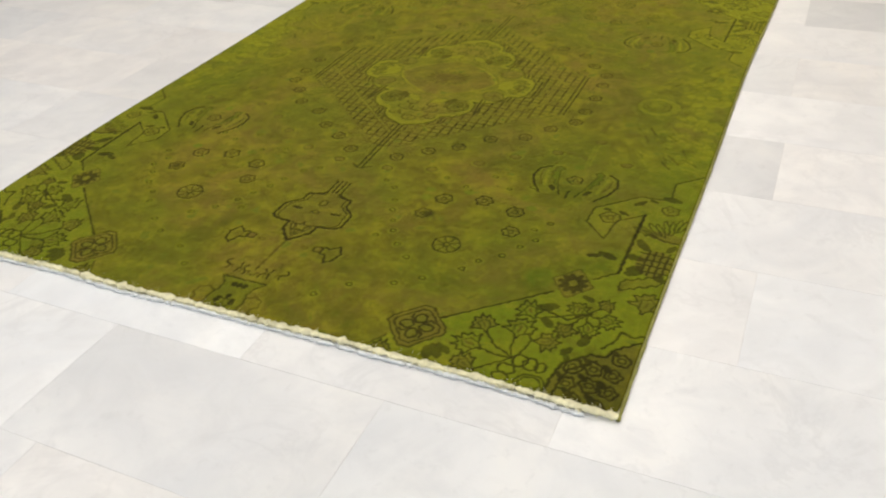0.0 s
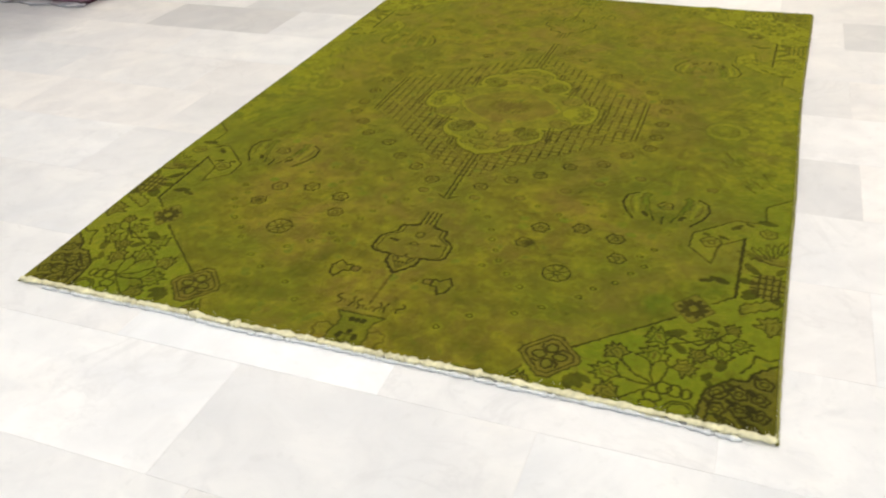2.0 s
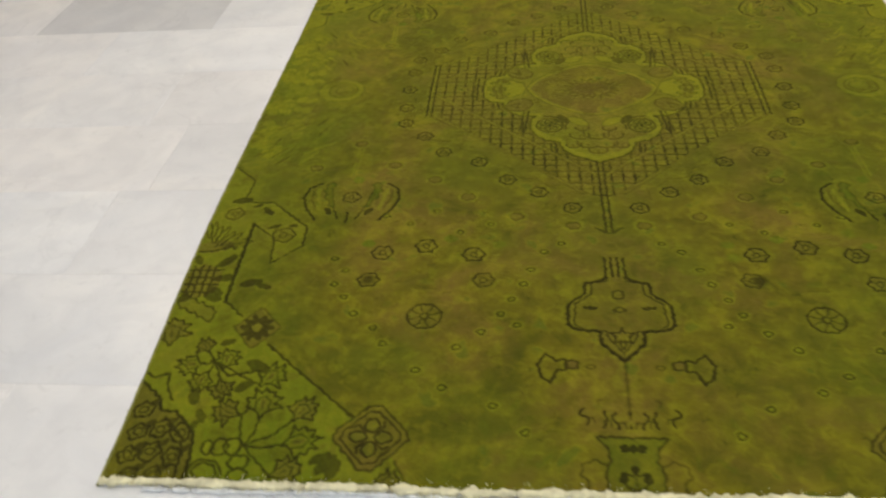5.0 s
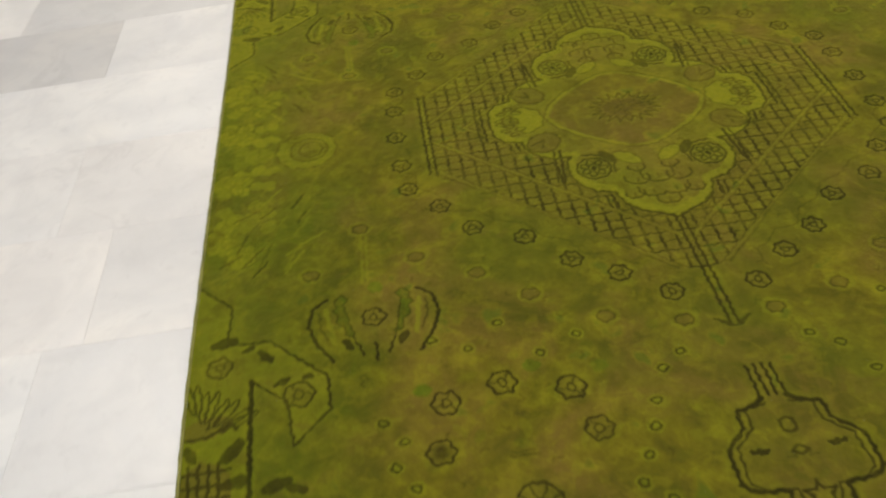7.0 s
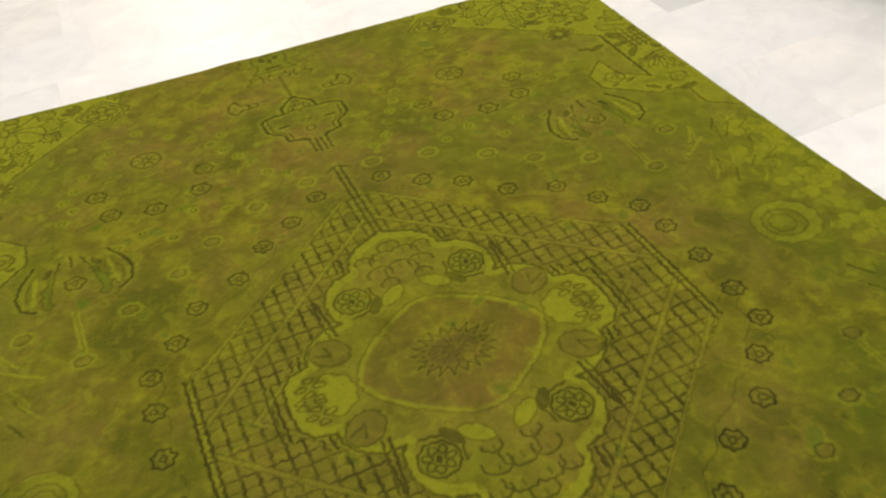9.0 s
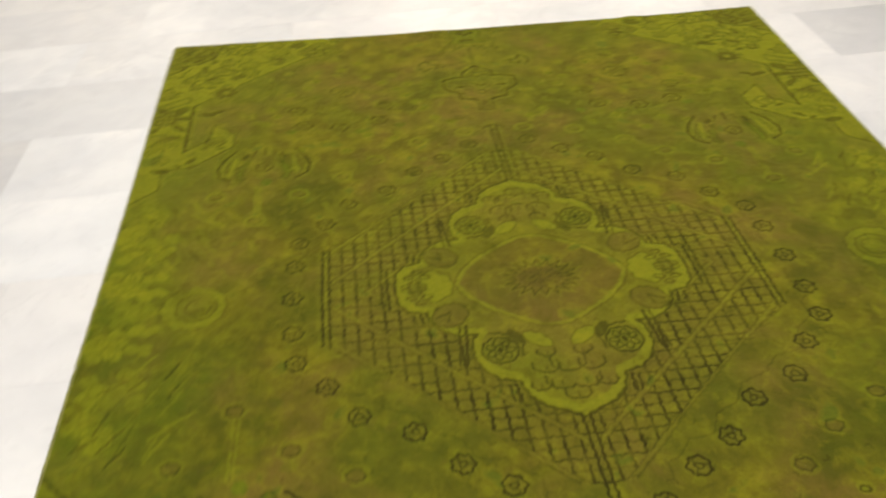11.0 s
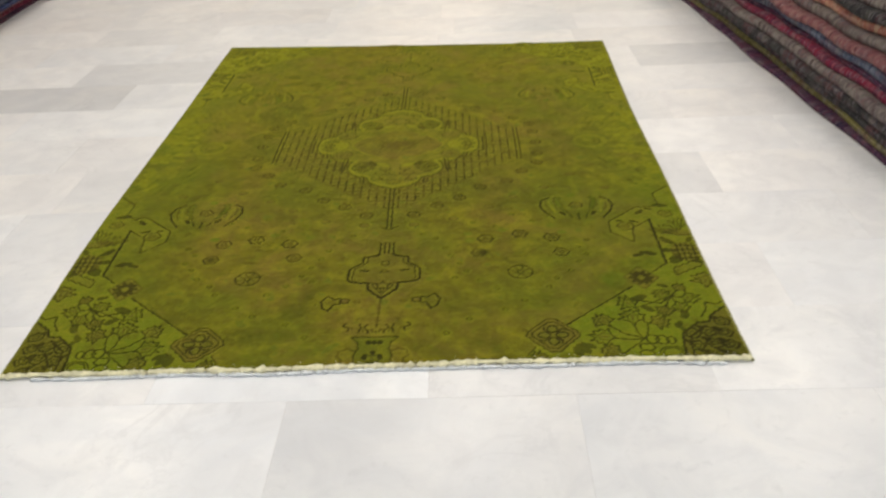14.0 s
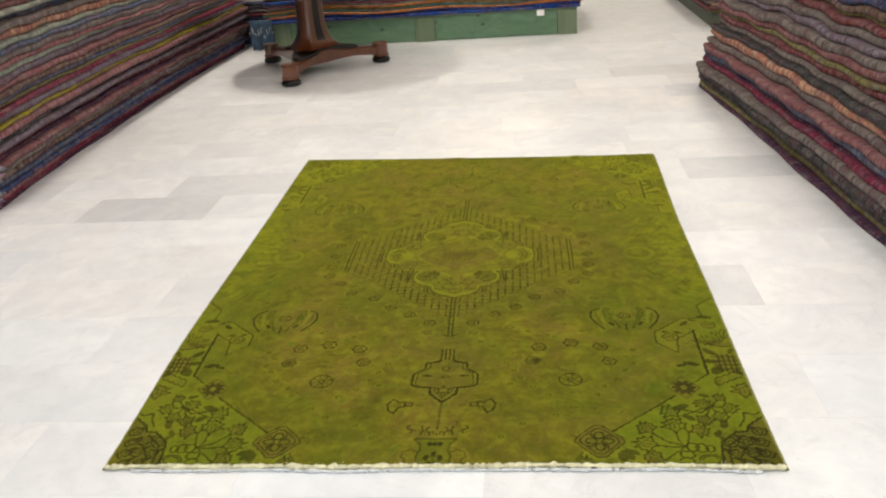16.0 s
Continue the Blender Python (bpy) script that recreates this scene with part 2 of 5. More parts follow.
GREEN_WOOD = wood("green_stained_pine", (0.050, 0.125, 0.075), (0.135, 0.235, 0.13), 0.6, axis=0, scale=4, knots=True)
GREEN_POST = wood("faded_green_pine", (0.09, 0.14, 0.08), (0.19, 0.24, 0.14), 0.65, axis=2, scale=7)
# green pine darkened in its colour for the dimmer far corner
SHADED_GREEN = wood("shaded_green_pine", (0.030, 0.042, 0.026), (0.075, 0.088, 0.055), 0.65, axis=0, scale=5)
PAPER = plain("white_card", (0.8, 0.8, 0.78), 0.8, vary=0.03)
STRING = plain("string", (0.4, 0.38, 0.33), 0.9)
DENIM = plain("faded_denim", (0.04, 0.075, 0.12), 0.95, vary=0.3, scale=14, grain=200, bump=0.4)


# ---- mesh helpers ----
def thing(name, label, category, group="", kind=""):
    return tagged(new(name), label, category, group, kind)


def part(name, bm, material, parent=None, label="", smooth=False):
    me = bpy.data.meshes.new(name)
    bm.normal_update()
    bm.to_mesh(me)
    bm.free()
    me.materials.append(material)
    if smooth:
        me.shade_smooth()
    ob = new(name, me)
    if parent:
        ob.parent = parent
    if label:
        ob["label"] = label
    return ob


def box(bm, x0, x1, y0, y1, z0, z1, bevel=0.0):
    m = Matrix.LocRotScale(((x0 + x1) / 2, (y0 + y1) / 2, (z0 + z1) / 2), None, (x1 - x0, y1 - y0, z1 - z0))
    made = bmesh.ops.create_cube(bm, size=1, matrix=m)["verts"]
    if bevel:
        edges = list({e for v in made for e in v.link_edges})
        bmesh.ops.bevel(bm, geom=edges, offset=bevel, segments=2, affect="EDGES", profile=0.6)
    return bm


def block(*args, bevel=0.0):
    return box(bmesh.new(), *args, bevel=bevel)


def lathe(profile, cx=0.0, cy=0.0, n=28):
    """A turned shape from (radius, height) pairs."""
    bm = bmesh.new()
    rings = [[bm.verts.new((cx + r * math.cos(2 * math.pi * i / n), cy + r * math.sin(2 * math.pi * i / n), z)) for i in range(n)] for r, z in profile]
    for a, b in zip(rings, rings[1:]):
        for i in range(n):
            bm.faces.new((a[i], a[(i + 1) % n], b[(i + 1) % n], b[i]))
    bm.faces.new(rings[0][::-1])
    bm.faces.new(rings[-1])
    return bm


def sweep(points, sections):
    """Skins closed cross-sections (lists of 3D points, equally long) one after another."""
    bm = bmesh.new()
    rings = [[bm.verts.new(p) for p in s] for s in sections]
    k = len(rings[0])
    for a, b in zip(rings, rings[1:]):
        for i in range(k):
            bm.faces.new((a[i], a[(i + 1) % k], b[(i + 1) % k], b[i]))
    bm.faces.new(rings[0][::-1])
    bm.faces.new(rings[-1])
    bmesh.ops.recalc_face_normals(bm, faces=bm.faces)
    return bm


def grid_mesh(name, verts, rows, cols, material, parent=None, close=False, smooth=True):
    """A mesh from an array of rows x cols places, quickly."""
    ids = np.arange(rows * cols).reshape(rows, cols)
    if close:
        ids = np.concatenate([ids, ids[:, :1]], 1)
    quads = np.stack([ids[:-1, :-1], ids[:-1, 1:], ids[1:, 1:], ids[1:, :-1]], -1).reshape(-1, 4)
    me = bpy.data.meshes.new(name)
    me.vertices.add(rows * cols)
    me.vertices.foreach_set("co", np.asarray(verts, np.float32).ravel())
    me.loops.add(quads.size)
    me.loops.foreach_set("vertex_index", quads.astype(np.int32).ravel())
    me.polygons.add(len(quads))
    me.polygons.foreach_set("loop_start", np.arange(0, quads.size, 4, dtype=np.int32))
    me.update(calc_edges=True)
    if smooth:
        me.shade_smooth()
    me.materials.append(material)
    ob = new(name, me)
    if parent:
        ob.parent = parent
    return ob


# ---- the shop's shell ----
def structure(name, bm, material, label):
    return tagged(part(name, bm, material), label, name.split("_")[0], kind="structure")


structure("wall_north", block(ROOM_X0 - 0.2, ROOM_X1 + 0.2, ROOM_Y1, ROOM_Y1 + 0.2, 0, ROOM_Z), PLASTER, "plain off-white plastered shop wall")
structure("wall_west", block(ROOM_X0 - 0.2, ROOM_X0, ROOM_Y0, ROOM_Y1, 0, ROOM_Z), PLASTER, "plain off-white plastered shop wall")
structure("wall_east", block(ROOM_X1, ROOM_X1 + 0.2, ROOM_Y0, ROOM_Y1, 0, ROOM_Z), PLASTER, "plain off-white plastered shop wall")
south = bmesh.new()
box(south, ROOM_X0 - 0.2, -3.0, ROOM_Y0 - 0.2, ROOM_Y0, 0, ROOM_Z)
box(south, 4.2, ROOM_X1 + 0.2, ROOM_Y0 - 0.2, ROOM_Y0, 0, ROOM_Z)
box(south, -3.0, 4.2, ROOM_Y0 - 0.2, ROOM_Y0, 2.8, ROOM_Z)
box(south, -3.0, 4.2, ROOM_Y0 - 0.2, ROOM_Y0, 0, 0.3)
structure("wall_south", south, PLASTER, "plastered shop front wall with a wide window")
structure("ceiling", block(ROOM_X0 - 0.2, ROOM_X1 + 0.2, ROOM_Y0 - 0.2, ROOM_Y1 + 0.2, ROOM_Z, ROOM_Z + 0.15), CEIL, "flat white painted ceiling")
window = tagged(new("window_1"), "wide shop window with white frame", "window", kind="structure")
for x in (-3.0, -1.2, 0.6, 2.4, 4.14):
    part("window_frame", block(x, x + 0.06, ROOM_Y0 - 0.14, ROOM_Y0 - 0.06, 0.3, 2.8, bevel=0.004), METAL, window)


def ceiling_light(x, y):
    t = thing("ceiling_light", "square white ceiling light panel", "lamp", "ceiling light panels")
    bm = bmesh.new()
    for a, b, c, d in ((-0.31, -0.28, -0.31, 0.31), (0.28, 0.31, -0.31, 0.31), (-0.28, 0.28, -0.31, -0.28), (-0.28, 0.28, 0.28, 0.31)):
        box(bm, a, b, c, d, -0.045, 0)
    part("frame", bm, METAL, t)
    part("diffuser", block(-0.28, 0.28, -0.28, 0.28, -0.03, -0.01), GLOW, t)
    t.location = (x, y, ROOM_Z)
    return t


glow = Nodes("lamp_diffuser")
glow.bsdf.inputs["Emission Color"].default_value = (1, 0.95, 0.88, 1)
glow.bsdf.inputs["Emission Strength"].default_value = 2.0
GLOW = glow.done((0.8, 0.8, 0.8), 0.5)
first_panel = ceiling_light(*CEILING_LAMPS[0])
for x, y in CEILING_LAMPS[1:]:
    copy_thing(first_panel, pose(x, y, ROOM_Z))
for eye, target, *rest in SPOTS:
    t = thing("ceiling_spotlight", "small round metal ceiling spotlight", "lamp", "ceiling spotlights")
    bm = bmesh.new()
    bmesh.ops.create_cone(bm, cap_ends=True, segments=20, radius1=0.02, radius2=0.02, depth=0.1, matrix=Matrix.Translation((0, 0, 0.12)))
    part("stem", bm, METAL, t)
    bm = bmesh.new()
    bmesh.ops.create_cone(bm, cap_ends=False, segments=24, radius1=0.075, radius2=0.05, depth=0.12, matrix=Matrix.Translation((0, 0, 0.03)))
    part("housing", bm, METAL, t)
    t.location = eye


# ---- the green overdyed rug ----
RUG_W, RUG_L, STEP, RUG_Z = 1.9, 2.77, 0.0025, 0.012
RUG_CORNERS = [np.array(p) for p in ((-0.006, 0.0), (1.906, 0.006), (1.940, 2.738), (-0.080, 2.880))]


def rug_place(x, y):
    """From the rug's own measure (0..1.9, 0..2.77) to the floor, with its slightly skewed, wavy outline."""
    x, y = np.asarray(x), np.asarray(y)
    y = y + 0.02 * np.sin(np.pi * y / RUG_L)
    u, v = x / RUG_W, y / RUG_L
    a, b, c, d = RUG_CORNERS
    px = (1 - u) * (1 - v) * a[0] + u * (1 - v) * b[0] + u * v * c[0] + (1 - u) * v * d[0]
    py = (1 - u) * (1 - v) * a[1] + u * (1 - v) * b[1] + u * v * c[1] + (1 - u) * v * d[1]
    px = px + 0.003 * np.sin(11 * v + 0.6) * (1 - 2 * u) - 0.013 * np.sin(np.pi * v) * (1 - u) ** 2 - 0.011 * np.sin(np.pi * v) * u ** 2
    px = px - 0.010 * np.exp(-((y - 0.6) / 0.38) ** 2) * (1 - u) ** 4 + 0.009 * np.sin(np.pi * u) * np.exp(-((y - 0.5) / 0.4) ** 2)
    py = py + (0.006 * np.sin(np.pi * u) + 0.0025 * np.sin(9.3 * u + 1.0) + 0.0015 * np.sin(31 * u)) * (1 - v) ** 4 + (0.003 * np.sin(13 * u) - 0.022 * np.sin(np.pi * u)) * v ** 4
    return px, py


class Weave:
    """The drawing of one quarter of the rug: four layers of woven colour, on a grid of knots."""

    def __init__(self):
        self.cols, self.rows = int(RUG_W / 2 / STEP) + 1, int(RUG_L / 2 / STEP) + 1
        y, x = np.mgrid[0:self.rows, 0:self.cols] * STEP
        self.gx, self.gy = x, y
        self.x = x + 0.0012 * np.sin(x * 160 + 3 * np.sin(y * 110)) + 0.0007 * np.sin(y * 410 + x * 90)
        self.y = y + 0.0012 * np.sin(y * 150 + 3 * np.sin(x * 100)) + 0.0007 * np.sin(x * 380 - y * 70)
        self.ink, self.green, self.yellow, self.brown = (np.zeros_like(x) for _ in range(4))

    def cut(self, x0, x1, y0, y1):
        a = [int(max(0, q / STEP)) for q in (x0, y0)]
        b = [int(max(0, q / STEP)) + 2 for q in (x1, y1)]
        return slice(a[1], b[1]), slice(a[0], b[0])

    def lay(self, layer, w, value):
        """Keeps the stronger of what is there and the new stroke."""
        layer[w[0]] = np.maximum(layer[w[0]], w[1] * value)

    def stroke(self, pts, width=0.006, value=1.0, layer=None, closed=False):
        layer = self.ink if layer is None else layer
        pts = list(pts) + ([pts[0]] if closed else [])
        for (ax, ay), (bx, by) in zip(pts, pts[1:]):
            m = width + 0.01
            s = self.cut(min(ax, bx) - m, max(ax, bx) + m, min(ay, by) - m, max(ay, by) + m)
            x, y = self.x[s], self.y[s]
            if not x.size:
                continue
            dx, dy = bx - ax, by - ay
            t = np.clip(((x - ax) * dx + (y - ay) * dy) / (dx * dx + dy * dy + 1e-12), 0, 1)
            far = np.hypot(x - ax - t * dx, y - ay - t * dy)
            self.lay(layer, (s, np.clip((width / 2 + 0.0012 - far) / 0.0028, 0, 1)), value)

    def inside(self, pts, s):
        x, y = self.x[s], self.y[s]
        odd = np.zeros(x.shape, bool)
        for (ax, ay), (bx, by) in zip(pts, list(pts[1:]) + [pts[0]]):
            if ay != by:
                odd ^= ((ay > y) != (by > y)) & (x < (bx - ax) * (y - ay) / (by - ay) + ax)
        return odd

    def fill(self, pts, layer, value=1.0, put=False):
        xs, ys = [p[0] for p in pts], [p[1] for p in pts]
        s = self.cut(min(xs) - 0.01, max(xs) + 0.01, min(ys) - 0.01, max(ys) + 0.01)
        odd = self.inside(pts, s)
        if put:
            layer[s] = np.where(odd, value, layer[s])
        else:
            self.lay(layer, (s, odd.astype(float)), value)

    def oval(self, cx, cy, rx, ry, turn=0.0, n=18, wave=0.0, lobes=0):
        c, s = math.cos(radians(turn)), math.sin(radians(turn))
        out = []
        for i in range(n):
            a = 2 * math.pi * i / n
            k = 1 + wave * math.cos(lobes * a)
            u, v = rx * k * math.cos(a), ry * k * math.sin(a)
            out.append((cx + c * u - s * v, cy + s * u + c * v))
        return out

    def rosette(self, cx, cy, r, value=0.7, petals=6, core=True):
        ring = self.oval(cx, cy, r, r, n=24, wave=0.09, lobes=petals)
        self.fill(ring, self.brown, 0.22)
        self.stroke(ring, 0.005, value, closed=True)
        if core:
            for i in range(3):
                a = i * 2.1 + 40 * cx
                self.stroke([(cx + 0.3 * r * math.cos(a), cy + 0.3 * r * math.sin(a)), (cx + 0.62 * r * math.cos(a + 0.7), cy + 0.62 * r * math.sin(a + 0.7)), (cx + 0.9 * r * math.cos(a + 0.5), cy + 0.9 * r * math.sin(a + 0.5))], 0.004, value * 0.7)
            self.stroke(self.oval(cx, cy, r * 0.35, r * 0.35, n=8), 0.004, value * 0.9, closed=True)

    def tulip(self, cx, cy, size, turn, fill=None, value=0.9):
        """A fan-shaped blossom with a toothed rim; turn is the way it opens, in degrees."""
        c, s = math.cos(radians(turn)), math.sin(radians(turn))
        shape = [(-0.95, 0.06), (-0.6, 0.16), (-0.35, 0.5)]
        for i in range(9):
            a, k = radians(78 - 19.5 * i), (1.0, 0.7)[i % 2]
            shape.append((-0.15 + 1.1 * k * math.cos(a), 0.95 * k * math.sin(a)))
        shape += [(-0.35, -0.5), (-0.6, -0.16), (-0.95, -0.06)]
        pts = [(cx + size * (c * u - s * v), cy + size * (s * u + c * v)) for u, v in shape]
        if fill is not None:
            self.fill(pts, fill, 0.8)
        self.stroke(pts, 0.005, value, closed=True)
        self.stroke([(cx - 0.5 * size * c, cy - 0.5 * size * s), (cx + 0.5 * size * c, cy + 0.5 * size * s)], 0.004, value * 0.8)

    def palmette(self, cx, cy, size, turn, fill=None, value=1.0):
        """A full, toothed blossom with an inner heart, on a short neck."""
        c, s = math.cos(radians(turn)), math.sin(radians(turn))
        at = lambda u, v: (cx + size * (c * u - s * v), cy + size * (s * u + c * v))
        shape, odd = [(-1.0, 0.05), (-0.7, 0.16), (-0.5, 0.42)], 37 * cx + 53 * cy
        for i in range(13):
            a = radians(102 - 17 * i)
            k = (1.0, 0.66)[i % 2] * (1 + 0.12 * math.sin(odd * 9 + i * 2.3))
            shape.append((-0.12 + 1.12 * k * math.cos(a), 1.0 * k * math.sin(a)))
        shape += [(-0.5, -0.42), (-0.7, -0.16), (-1.0, -0.05)]
        pts = [at(u, v) for u, v in shape]
        self.fill(pts, self.yellow, 0.22, put=True)
        self.fill(pts, self.green if fill is None else fill, 0.45)
        self.stroke(pts, 0.0046, value, closed=True)
        self.stroke([at(-0.5, 0.32), at(0.1, 0.42), at(0.4, 0.0), at(0.1, -0.42), at(-0.5, -0.32)], 0.004, value * 0.75)
        self.fill([at(-0.35, 0.14), at(0.12, 0.16), at(0.25, 0.0), at(0.12, -0.16), at(-0.35, -0.14)], self.brown, 0.5)
        self.stroke([at(-0.45, 0.0), at(0.05, 0.0)], 0.004, value * 0.6)

    def leaf(self, cx, cy, length, width, turn, dark=True):
        pts = self.oval(cx, cy, length / 2, width / 2, turn, 12)
        if dark:
            self.fill(pts, self.ink, 0.72)
        self.stroke(pts, 0.004, 0.8, closed=True)


def draw_quarter():
    w = Weave()
    mx, my = RUG_W / 2, RUG_L / 2
    # lattice hexagon round the medallion
    hexagon = [(mx + 0.01, my - 0.548), (mx - 0.05, my - 0.538), (mx - 0.175, my - 0.41), (mx - 0.35, my - 0.245), (mx - 0.465, my - 0.155), (mx - 0.467, my + 0.01), (mx + 0.01, my + 0.01)]
    s = w.cut(0.44, mx, 0.78, my)
    inner = w.inside(hexagon, s)
    x, y = w.x[s], w.y[s]
    p, q = 0.0285, 0.026
    upright, level = np.abs((x / p) % 1 - 0.5), np.abs((y / q) % 1 - 0.5)
    gap = np.sin(np.floor(x / p) * 12.9 + np.floor(y / q) * 78.2)
    strokes = np.maximum(np.clip((0.15 - upright) / 0.07, 0, 1) * (0.62 + 0.3 * (gap > -0.5)), np.clip((0.13 - level) / 0.07, 0, 1) * (0.44 + 0.4 * (gap < 0.3)))
    lane = np.abs(((y - 0.95 * (mx - x) + 0.03) / 0.112) % 1 - 0.5)
    band, rim = lane < 0.05, (lane >= 0.05) & (lane < 0.085)
    tired = 0.86 + 0.16 * np.sin(x * 23 + 4 * np.sin(y * 17))
    w.ink[s] = np.maximum(w.ink[s], inner * np.where(band, 0.0, np.where(rim, 0.42, strokes * tired)))
    w.yellow[s] = np.maximum(w.yellow[s], inner * np.where(band, 0.3, 0.12))
    w.brown[s] = np.maximum(w.brown[s], inner * 0.26)
    w.stroke(hexagon[1:5], 0.005, 0.3)
    w.stroke([(a + 0.014, b + 0.014) for a, b in hexagon[1:5]], 0.008, 0.35, w.yellow)
    w.stroke([(mx - 0.37, my - 0.245), (mx - 0.31, my - 0.245)], 0.004, 0.5)
    w.stroke(hexagon[4:6], 0.006, 0.95)
    w.stroke([(a + 0.015, b) for a, b in hexagon[4:6]], 0.006, 0.85)
    w.stroke([(a + 0.0075, b) for a, b in hexagon[4:6]], 0.008, 0.5, w.yellow)
    # medallion: a pointed lobe at the ends, round lobes on the diagonals, a blossom at each side
    edge = [(0, -0.397), (-0.03, -0.38), (-0.062, -0.366), (-0.088, -0.338), (-0.10, -0.298), (-0.132, -0.288), (-0.162, -0.262), (-0.175, -0.222), (-0.172, -0.18), (-0.158, -0.16),
            (-0.195, -0.162), (-0.232, -0.138), (-0.250, -0.108), (-0.252, -0.085), (-0.288, -0.078), (-0.308, -0.052), (-0.313, 0.0)]
    edge = [(mx + a, my + b) for a, b in edge]
    body = edge + [(mx + 0.01, my + 0.01), (mx + 0.01, my - 0.397)]
    for layer, value in ((w.ink, 0.0), (w.brown, 0.08), (w.yellow, 0.24)):
        w.fill(body, layer, value, put=True)
    w.fill(body, w.green, 0.22)
    w.stroke([(mx + (a - mx) * 0.955, my + (b - my) * 0.965) for a, b in edge], 0.024, 0.95, w.yellow)
    w.stroke(edge, 0.0065, 0.8)
    w.stroke([(mx + (a - mx) * 1.035, my + (b - my) * 1.03) for a, b in edge[1:10]], 0.004, 0.4)
    for (a, b), (c, d) in (((-0.326, -0.066), (-0.328, 0.0)), ((-0.178, -0.135), (-0.19, -0.245)), ((-0.262, -0.115), (-0.266, -0.088)), ((-0.108, -0.305), (-0.104, -0.345))):
        w.stroke([(mx + a, my + b), (mx + c, my + d)], 0.0065, 0.95)
        w.stroke([(mx + a - 0.014, my + b), (mx + c - 0.014, my + d)], 0.0055, 0.85)
    # round lobe with a dark rosette
    lx, ly = mx - 0.122, my - 0.212
    w.fill(w.oval(lx, ly, 0.034, 0.034, n=18), w.green, 0.75)
    w.fill(w.oval(lx, ly, 0.034, 0.034, n=18), w.yellow, 0.1, put=True)
    w.stroke(w.oval(lx, ly, 0.036, 0.036, n=18), 0.0055, 0.85, closed=True)
    for i in range(7):
        a = i * 2 * math.pi / 7
        w.stroke(w.oval(lx + 0.02 * math.cos(a), ly + 0.02 * math.sin(a), 0.009, 0.007, math.degrees(a), 9), 0.004, 0.85, closed=True)
    w.fill(w.oval(lx, ly, 0.007, 0.007, n=8), w.ink, 0.9)
    w.stroke([(lx + 0.04, ly - 0.02), (lx + 0.046, ly + 0.012), (lx + 0.02, ly + 0.044), (lx - 0.014, ly + 0.05)], 0.006, 0.75)
    w.leaf(mx - 0.085, my - 0.178, 0.05, 0.02, -60)
    # end lobe: scale-like petals under two pale leaves
    for a, b, r in ((0.0, -0.255, 0.034), (-0.044, -0.262, 0.026), (-0.022, -0.302, 0.03), (-0.062, -0.31, 0.02), (0.0, -0.335, 0.024), (-0.035, -0.225, 0.018)):
        q = w.oval(mx + a, my + b, r, r * 0.82, n=16)
        w.fill(q, w.yellow, 0.12, put=True)
        w.fill(q, w.brown, 0.15)
        w.stroke([q[k % 16] for k in range(7, 18)], 0.0055, 0.72)
        w.stroke([(mx + a, my + b - r * 0.5), (mx + a, my + b - r * 0.1)], 0.0045, 0.5)
    q = w.oval(mx - 0.045, my - 0.19, 0.034, 0.017, -40, 14)
    w.fill(q, w.yellow, 0.95)
    w.stroke(q, 0.004, 0.5, closed=True)
    # side lobes: a toothed blossom between two brown petals
    q = w.oval(mx - 0.206, my - 0.098, 0.04, 0.034, 35, 16)
    w.fill(q, w.yellow, 0.05, put=True)
    w.fill(q, w.brown, 0.4)
    w.stroke(q, 0.005, 0.55, closed=True)
    w.stroke([(mx - 0.235, my - 0.105), (mx - 0.205, my - 0.088), (mx - 0.21, my - 0.118)], 0.005, 0.55)
    q = [(mx - 0.185, my + 0.01), (mx - 0.195, my - 0.03), (mx - 0.23, my - 0.055), (mx - 0.252, my - 0.04), (mx - 0.25, my + 0.01)]
    w.fill(q, w.yellow, 0.85)
    w.stroke(q[:4], 0.005, 0.5)
    for a, b in ((-0.262, -0.052), (-0.28, -0.036), (-0.268, -0.018), (-0.288, -0.008), (-0.255, -0.004), (-0.246, -0.034)):
        w.stroke(w.oval(mx + a, my + b, 0.011, 0.006, 700 * a, 9), 0.0045, 0.7, closed=True)
    # core: a brown rounded lozenge with a pale rim and a small star
    core = [(0.01, -0.152), (-0.028, -0.146), (-0.068, -0.122), (-0.118, -0.087), (-0.158, -0.045), (-0.172, -0.018), (-0.18, 0.01)]
    core = [(mx + a, my + b) for a, b in core]
    full = core + [(mx + 0.01, my + 0.01)]
    for layer, value in ((w.yellow, 0.0), (w.green, 0.0), (w.ink, 0.0)):
        w.fill(full, layer, value, put=True)
    w.fill(full, w.brown, 0.34)
    w.stroke(core, 0.009, 0.9, w.yellow)
    w.stroke([(a - 0.006, b - 0.006) for a, b in core], 0.004, 0.42)
    star = []
    for i in range(11):
        a, r = radians(178 + 9.2 * i), (1.0, 0.66)[i % 2]
        star.append((mx + 0.082 * r * math.cos(a), my + 0.062 * r * math.sin(a)))
    w.stroke(star, 0.005, 0.62)
    w.stroke([(mx + (a - mx) * 1.14, my + (b - my) * 1.14) for a, b in star], 0.006, 0.5, w.yellow)
    w.fill(w.oval(mx, my, 0.05, 0.036, n=16), w.brown, 0.7)
    w.fill(w.oval(mx, my, 0.046, 0.034, n=16), w.ink, 0.22)
    for deg in (190, 225, 262):
        a = radians(deg)
        w.stroke([(mx + 0.012 * math.cos(a), my + 0.01 * math.sin(a)), (mx + 0.046 * math.cos(a), my + 0.036 * math.sin(a))], 0.005, 0.5)
